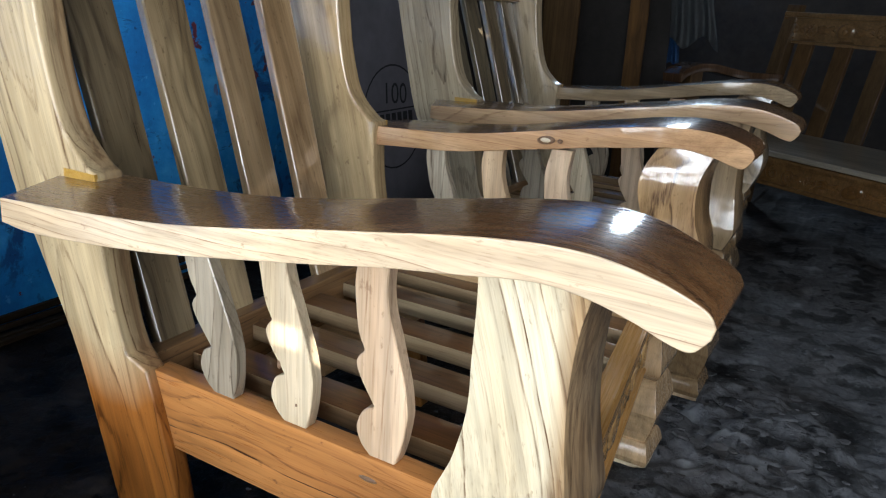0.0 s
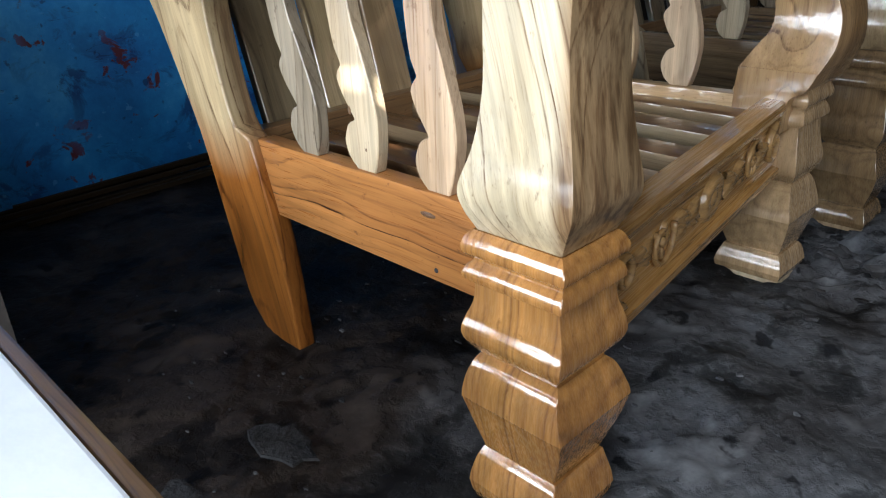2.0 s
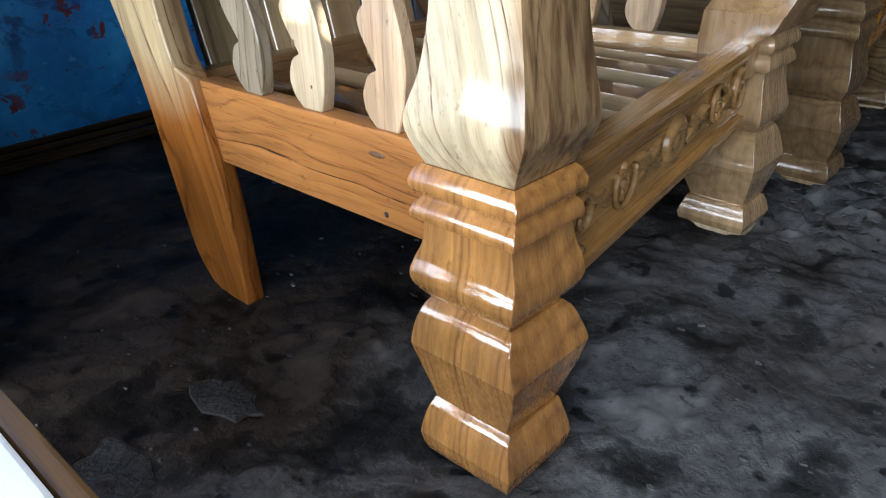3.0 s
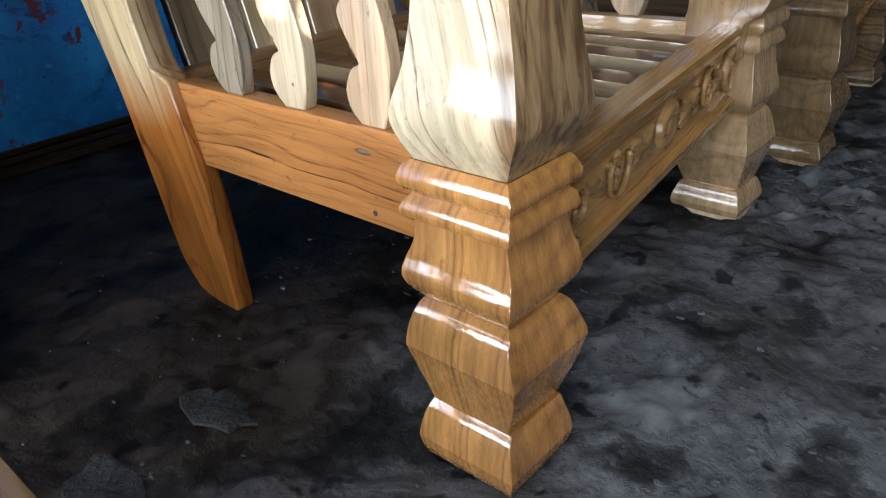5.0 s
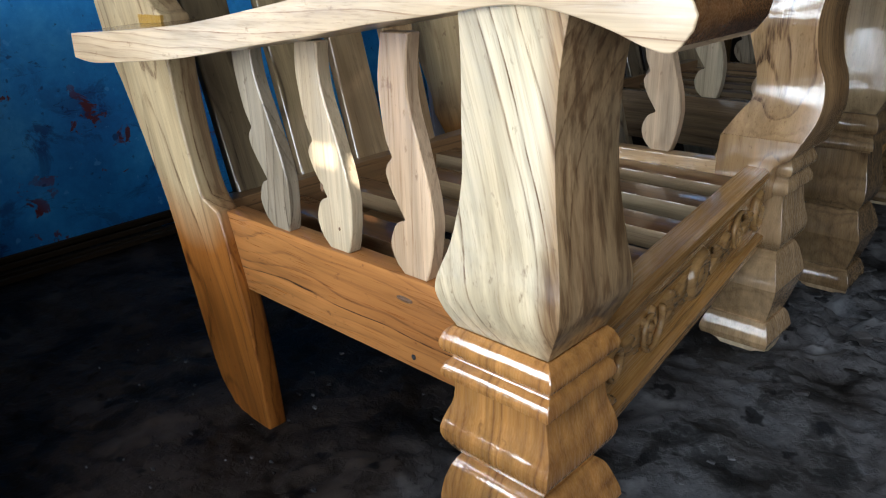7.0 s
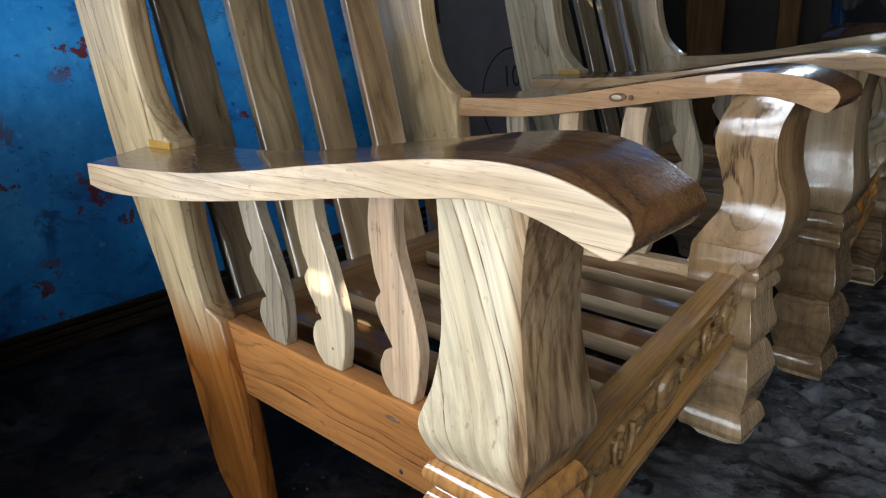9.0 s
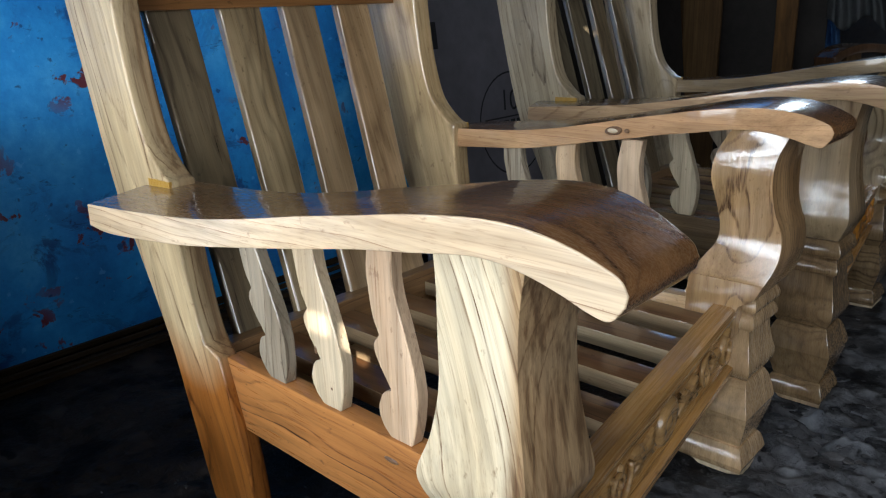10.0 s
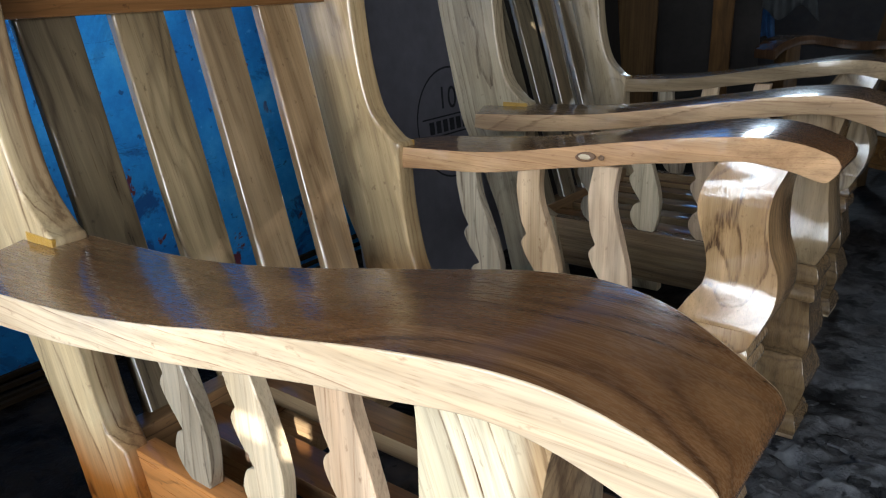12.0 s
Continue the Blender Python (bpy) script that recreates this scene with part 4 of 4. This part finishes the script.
smear.matrix_basis @= Matrix.Rotation(radians(-8), 4, "Y")
knot("knot", by_name("side_rail")[0], (-0.243, 0.0, 0.322), 0.013, 0.0035)
knot("nail_head", by_name("side_rail")[0], (-0.234, 0.0, 0.253), 0.0035, 0.0035, INK)
knot("knot", by_name("baluster")[1], (-0.378, 0.0045, 0.424), 0.0035, 0.006)
knot("knot", by_name("baluster")[1], (-0.352, 0.0045, 0.378), 0.0022, 0.0025)


# ---- the low table by the doorway ----
table = tagged(new("low_table"), "low table with white sheet top and raw brown wooden edging", "table")
bm = bmesh.new()
box(bm, -0.38, 0.16, -0.86, -0.460, 0.368, 0.390)
soften(bm, 0.003)
part("tabletop", bm, WHITE, table, "white laminated top")
bm = bmesh.new()
box(bm, -0.38, 0.16, -0.459, -0.448, 0.350, 0.388)
soften(bm, 0.003)
part("edge_strip", bm, W_FARX, table, "raw brown wooden edging")
for x in (-0.34, 0.12):
    for y in (-0.82, -0.48):
        bm = bmesh.new()
        box(bm, x - 0.022, x + 0.022, y - 0.022, y + 0.022, 0.035, 0.368)
        soften(bm, 0.003)
        part("leg", bm, W_FARX, table)


# ---- behind the chairs ----
sheet = tagged(new("stencilled_sheet"), "dark grey-blue printed board leaning behind the chairs", "board")
bm = bmesh.new()
box(bm, -0.006, 0.006, 0.0, 0.72, -0.035, 1.75)
soften(bm, 0.002)
panel = part("panel", bm, SHEET, sheet)
sheet.matrix_basis = pose(-1.22, 1.06, -0.01, 0, -6, 0)


# added board: its near-black colour is the shade behind the second chair
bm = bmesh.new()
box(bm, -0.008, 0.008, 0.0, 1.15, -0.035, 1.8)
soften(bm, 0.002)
ob = part("dark_board", bm, BLACKISH)
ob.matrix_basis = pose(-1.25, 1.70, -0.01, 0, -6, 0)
tagged(ob, "added near-black board standing in for shade behind the chairs", "board")


def arc_band(bm, cy, cz, r, a0, a1, w):
    pts = np.linspace(radians(a0), radians(a1), 40)
    rows = [[bm.verts.new((0, cy + (r + d) * math.cos(a), cz + (r + d) * math.sin(a))) for d in (-w / 2, w / 2)] for a in pts]
    for p, q in zip(rows, rows[1:]):
        bm.faces.new((p[0], p[1], q[1], q[0]))


def lettering(name, text, size, parent, at, material):
    cu = bpy.data.curves.new(name, "FONT")
    cu.body, cu.size, cu.align_x = text, size, "CENTER"
    ob = new(name, cu)
    me = bpy.data.meshes.new_from_object(ob)
    bpy.data.objects.remove(ob)
    me.materials.append(material)
    ob = new(name, me)
    ob.parent, ob.matrix_basis = parent, at
    return ob


# seen from the room, letters run along +y and face +x
FACE = Matrix(((0, 0, 1, 0.0075), (1, 0, 0, 0), (0, 1, 0, 0), (0, 0, 0, 1)))
CY, CZ = 0.472, 0.463
lettering("printed_number", "100", 0.098, panel, Matrix.Translation((0, CY + 0.01, CZ + 0.045)) @ FACE @ Matrix.Rotation(radians(-4), 4, "Z"), INK)
bm = bmesh.new()
arc_band(bm, CY, CZ, 0.172, 0, 360, 0.006)
part("printed_ring", bm, INK, panel, at=Matrix.Translation((0.0075, 0, 0)))
for z0, z1 in ((0.022, 0.027), (-0.036, -0.031)):
    bm = bmesh.new()
    box(bm, 0.0065, 0.0075, CY - 0.145, CY + 0.145, CZ + z0, CZ + z1)
    part("printed_line", bm, INK, panel)
for k in range(7):
    bm = bmesh.new()
    box(bm, 0.0065, 0.0075, CY - 0.115 + k * 0.034, CY - 0.092 + k * 0.034, CZ - 0.024, CZ + 0.014)
    part("printed_bar", bm, INK, panel)
for k in range(9):
    bm = bmesh.new()
    box(bm, 0.0065, 0.0075, 0.10, 0.104 + 0.02 * (k % 3), 0.45 + k * 0.14, 0.53 + k * 0.14)
    part("printed_bar", bm, INK, panel)
bm = bmesh.new()
arc_band(bm, 0.15, 0.98, 0.05, 0, 360, 0.012)
part("printed_ring", bm, INK, panel, at=Matrix.Translation((0.0075, 0, 0)))


def stick(x, y, z, length, turn, tilt, wide, material):
    """A thin sawn strip that lies along the foot of the wall, a little bowed."""
    bm = bmesh.new()
    rows = [(length * k / 8, 0.006 * math.sin(math.pi * k / 8)) for k in range(9)]
    loft(bm, [[(-wide / 2 + b, u, 0), (wide / 2 + b, u, 0), (wide / 2 + b, u, 0.012), (-wide / 2 + b, u, 0.012)] for u, b in rows])
    ob = part("wood_strip", bm, material)
    ob.matrix_basis = pose(x, y, z, tilt, 0, turn)
    return tagged(ob, "thin dusty sawn wooden strip lying along the wall", "strip", "strips along the wall")


for x, y, z, length, turn, tilt, wide in ((-1.600, -0.20, 0.000, 1.7, -0.5, 0.0, 0.022), (-1.655, -0.22, 0.013, 1.8, 0.5, 0.4, 0.022),
                                          (-1.560, -0.10, 0.000, 1.4, 1.2, 0.0, 0.018), (-1.625, -0.15, 0.013, 1.6, -0.6, 0.3, 0.016), (-1.645, -0.10, 0.026, 1.5, 0.2, 0.5, 0.018)):
    stick(x, y, z + ground(x, y + 0.6) + 0.004, length, turn, tilt, wide * 0.7, W_DUSTY)


def plank(x, y, w, h, t, lean, turn, label, material):
    bm = bmesh.new()
    n = 9
    rnd = random.Random(int(x * 1000))
    loft(bm, [[(-w / 2 + rnd.uniform(-1, 1) * 0.003, -t / 2, h * i / n), (w / 2 + rnd.uniform(-1, 1) * 0.003, -t / 2, h * i / n), (w / 2, t / 2, h * i / n), (-w / 2, t / 2, h * i / n)] for i in range(n + 1)])
    soften(bm, 0.003)
    ob = part("plank", bm, material)
    ob.matrix_basis = pose(x, y, ground(x, y) - 0.004, lean, 0, turn)
    return tagged(ob, label, "plank", "planks leaning at the back")


plank(-1.28, 2.96, 0.17, 1.1, 0.035, -3, 14, "rough brown timber plank standing on end at the back", W_ROUGH)
plank(-1.42, 3.05, 0.12, 1.12, 0.03, -3, 14, "dark brown timber plank standing on end at the back", W_ROUGH)
plank(-0.905, 2.98, 0.085, 1.05, 0.045, -3, 14, "rough brown timber plank standing on end at the back", W_ROUGH)
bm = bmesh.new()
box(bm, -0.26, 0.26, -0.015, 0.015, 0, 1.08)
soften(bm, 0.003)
ob = part("door_panel", bm, BLACKISH)
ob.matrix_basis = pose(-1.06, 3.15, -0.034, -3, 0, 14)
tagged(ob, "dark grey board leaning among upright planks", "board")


def hanging_cloth(x, y, z, w, h, material, label, seed):
    bm = bmesh.new()
    cols, rows = 26, 30
    vs = [[None] * (cols + 1) for _ in range(rows + 1)]
    for j in range(rows + 1):
        for i in range(cols + 1):
            u, v = i / cols - 0.5, j / rows
            fold = 0.025 * math.sin(u * 22 + seed + 1.5 * v) * (0.35 + v)
            vs[j][i] = bm.verts.new((u * w * (0.72 + 0.45 * v) + 0.02 * math.sin(v * 5 + seed), fold, -v * h - 0.05 * abs(u) * h + 0.03 * math.sin(u * 9) * v))
    for j in range(rows):
        for i in range(cols):
            bm.faces.new((vs[j][i], vs[j][i + 1], vs[j + 1][i + 1], vs[j + 1][i]))
    bmesh.ops.solidify(bm, geom=bm.faces[:], thickness=0.004)
    ob = part("hanging_shirt", bm, material, smooth=True)
    ob.matrix_basis = pose(x, y, z, 0, 0, 14)
    return tagged(ob, label, "shirt")


hanging_cloth(-0.84, 3.3, 1.25, 0.15, 0.68, PLAID, "blue plaid shirt hanging in the dark", 1.0)
hanging_cloth(-0.72, 3.25, 1.22, 0.20, 0.52, GREYCLOTH, "pale grey cloth hanging beside a shirt", 2.6)


# ---- the sofa at the far end ----
def sofa():
    s = new("slatted_sofa")
    length, depth = 1.75, 0.55

    def piece(name, x0, x1, y0, y1, z0, z1, mat, bevel=0.004):
        bm = bmesh.new()
        box(bm, x0, x1, y0, y1, z0, z1)
        soften(bm, bevel)
        return part(name, bm, mat, s)

    # x runs along the sofa, y to its back
    carved_apron(s, Matrix.Rotation(radians(-90), 4, "Z"), length, 0.235, 0.345, W_FARX)
    piece("seat", 0.02, length - 0.02, -0.005, depth - 0.05, 0.347, 0.368, W_GREYSEAT)
    for x in (0.0, length - 0.09):
        bm = bmesh.new()
        loft(bm, leg_rings(LEG_TALL, 0.0, 1, 0.0, 6))
        bmesh.ops.translate(bm, verts=bm.verts, vec=(x + 0.10, 0.06, 0))
        smooth_sharp(part("front_leg", bm, W_FAR, s))
        bm = bmesh.new()
        strip(bm, [(depth - 0.06, 0.0), (depth - 0.05, 0.36), (depth + 0.08, 0.9)], [(depth, 0.0), (depth + 0.02, 0.36), (depth + 0.13, 0.9)], [0] * 3, [0.06] * 3)
        bmesh.ops.rotate(bm, verts=bm.verts, matrix=Matrix.Rotation(radians(90), 3, "Z"))
        bmesh.ops.translate(bm, verts=bm.verts, vec=(x + 0.075, 0, 0))
        soften(bm, 0.004)
        part("rear_post", bm, W_FAR, s)
        piece("arm_post", x + 0.015, x + 0.075, 0.02, 0.09, 0.368, 0.61, W_FAR)
        bm = bmesh.new()
        rows = curve([(-0.06, 0.60), (0.0, 0.635), (0.12, 0.645), (0.35, 0.61), (0.58, 0.60)], 24)
        strip(bm, [(a, b - 0.035) for a, b in rows], [(a, b) for a, b in rows], [0] * 24, [0.11] * 24)
        bmesh.ops.rotate(bm, verts=bm.verts, matrix=Matrix.Rotation(radians(90), 3, "Z"))
        bmesh.ops.translate(bm, verts=bm.verts, vec=(x + 0.10, 0, 0))
        soften(bm, 0.006)
        smooth_sharp(part("armrest", bm, W_DARK, s, "dark glossy brown armrest"))
    n = 9
    for i in range(n):
        x = 0.11 + i * (length - 0.28) / (n - 1)
        bm = bmesh.new()
        strip(bm, [(depth - 0.02, 0.36), (depth + 0.075, 0.76)], [(depth, 0.36), (depth + 0.095, 0.76)], [-x - 0.075] * 2, [-x] * 2)
        bmesh.ops.rotate(bm, verts=bm.verts, matrix=Matrix.Rotation(radians(90), 3, "Z"))
        soften(bm, 0.003)
        part("back_slat", bm, W_FAR, s)
    crest = carved_apron(s, Matrix.Translation((0.02, depth + 0.065, 0)) @ Matrix.Rotation(radians(-90), 4, "Z"), length - 0.04, 0.735, 0.87, W_FARX, "crest_rail")
    return s


ob = sofa()
ob.matrix_basis = pose(-0.64, 2.725, -0.008, 0, 0, -30)
tagged(ob, "dark brown teak sofa with slatted back and carved rails", "sofa")


# ---- chips and dust on the floor ----
def flake(bm, rnd, x, y, z, r, thick):
    """A flat broken flake: a jagged plate with a smaller top."""
    n = rnd.randint(6, 9) if r < 0.03 else 15
    turn, tx, ty = rnd.uniform(0, 6.28), rnd.gauss(0, 0.16), rnd.gauss(0, 0.16)
    rings = [[], [], []]
    for i in range(n):
        a = turn + (i + rnd.uniform(-0.3, 0.3)) * 2 * math.pi / n
        q = r * rnd.uniform(0.6, 1.15)
        for ring, k, h in zip(rings, (1.05, 1.0, 0.86), (-0.6, 0.6, 1.0)):
            px, py = math.cos(a) * q * 1.35 * k, math.sin(a) * q * 0.8 * k
            ring.append(bm.verts.new((x + px, y + py, z + thick * h + px * tx + py * ty)))
    for p, q in zip(rings, rings[1:]):
        for i in range(n):
            bm.faces.new((p[i], p[(i + 1) % n], q[(i + 1) % n], q[i]))
    bm.faces.new(rings[2])


rnd = random.Random(11)
bm = bmesh.new()
for k in range(560):
    near = k < 190
    x, y = (RUBBLE.x + rnd.gauss(0, 0.16), RUBBLE.y + rnd.gauss(0, 0.12)) if near else (rnd.uniform(-1.0, 0.7), rnd.uniform(-0.4, 1.6))
    r = rnd.choice((0.004, 0.006, 0.009, 0.013, 0.020)) * rnd.uniform(0.7, 1.3) if near else rnd.uniform(0.0015, 0.005)
    flake(bm, rnd, x, y, floor_height(x, y) + 0.001, r, rnd.uniform(0.10, 0.2) * r + 0.0008)
tagged(part("floor_chips", bm, CHIP), "broken grey cement chips and grit on the floor", "debris", kind="stuff")
for x, y, r in ((-0.345, -0.172, 0.045), (-0.335, -0.318, 0.055)):
    bm = bmesh.new()
    flake(bm, rnd, 0, 0, 0, r, 0.05 * r)
    ob = part("cement_flake", bm, OLDCHIP)
    ob.matrix_basis = pose(x, y, floor_height(x, y) + 0.002)
    tagged(ob, "flat broken grey cement flake lying on the floor", "flake", "flakes on the floor")
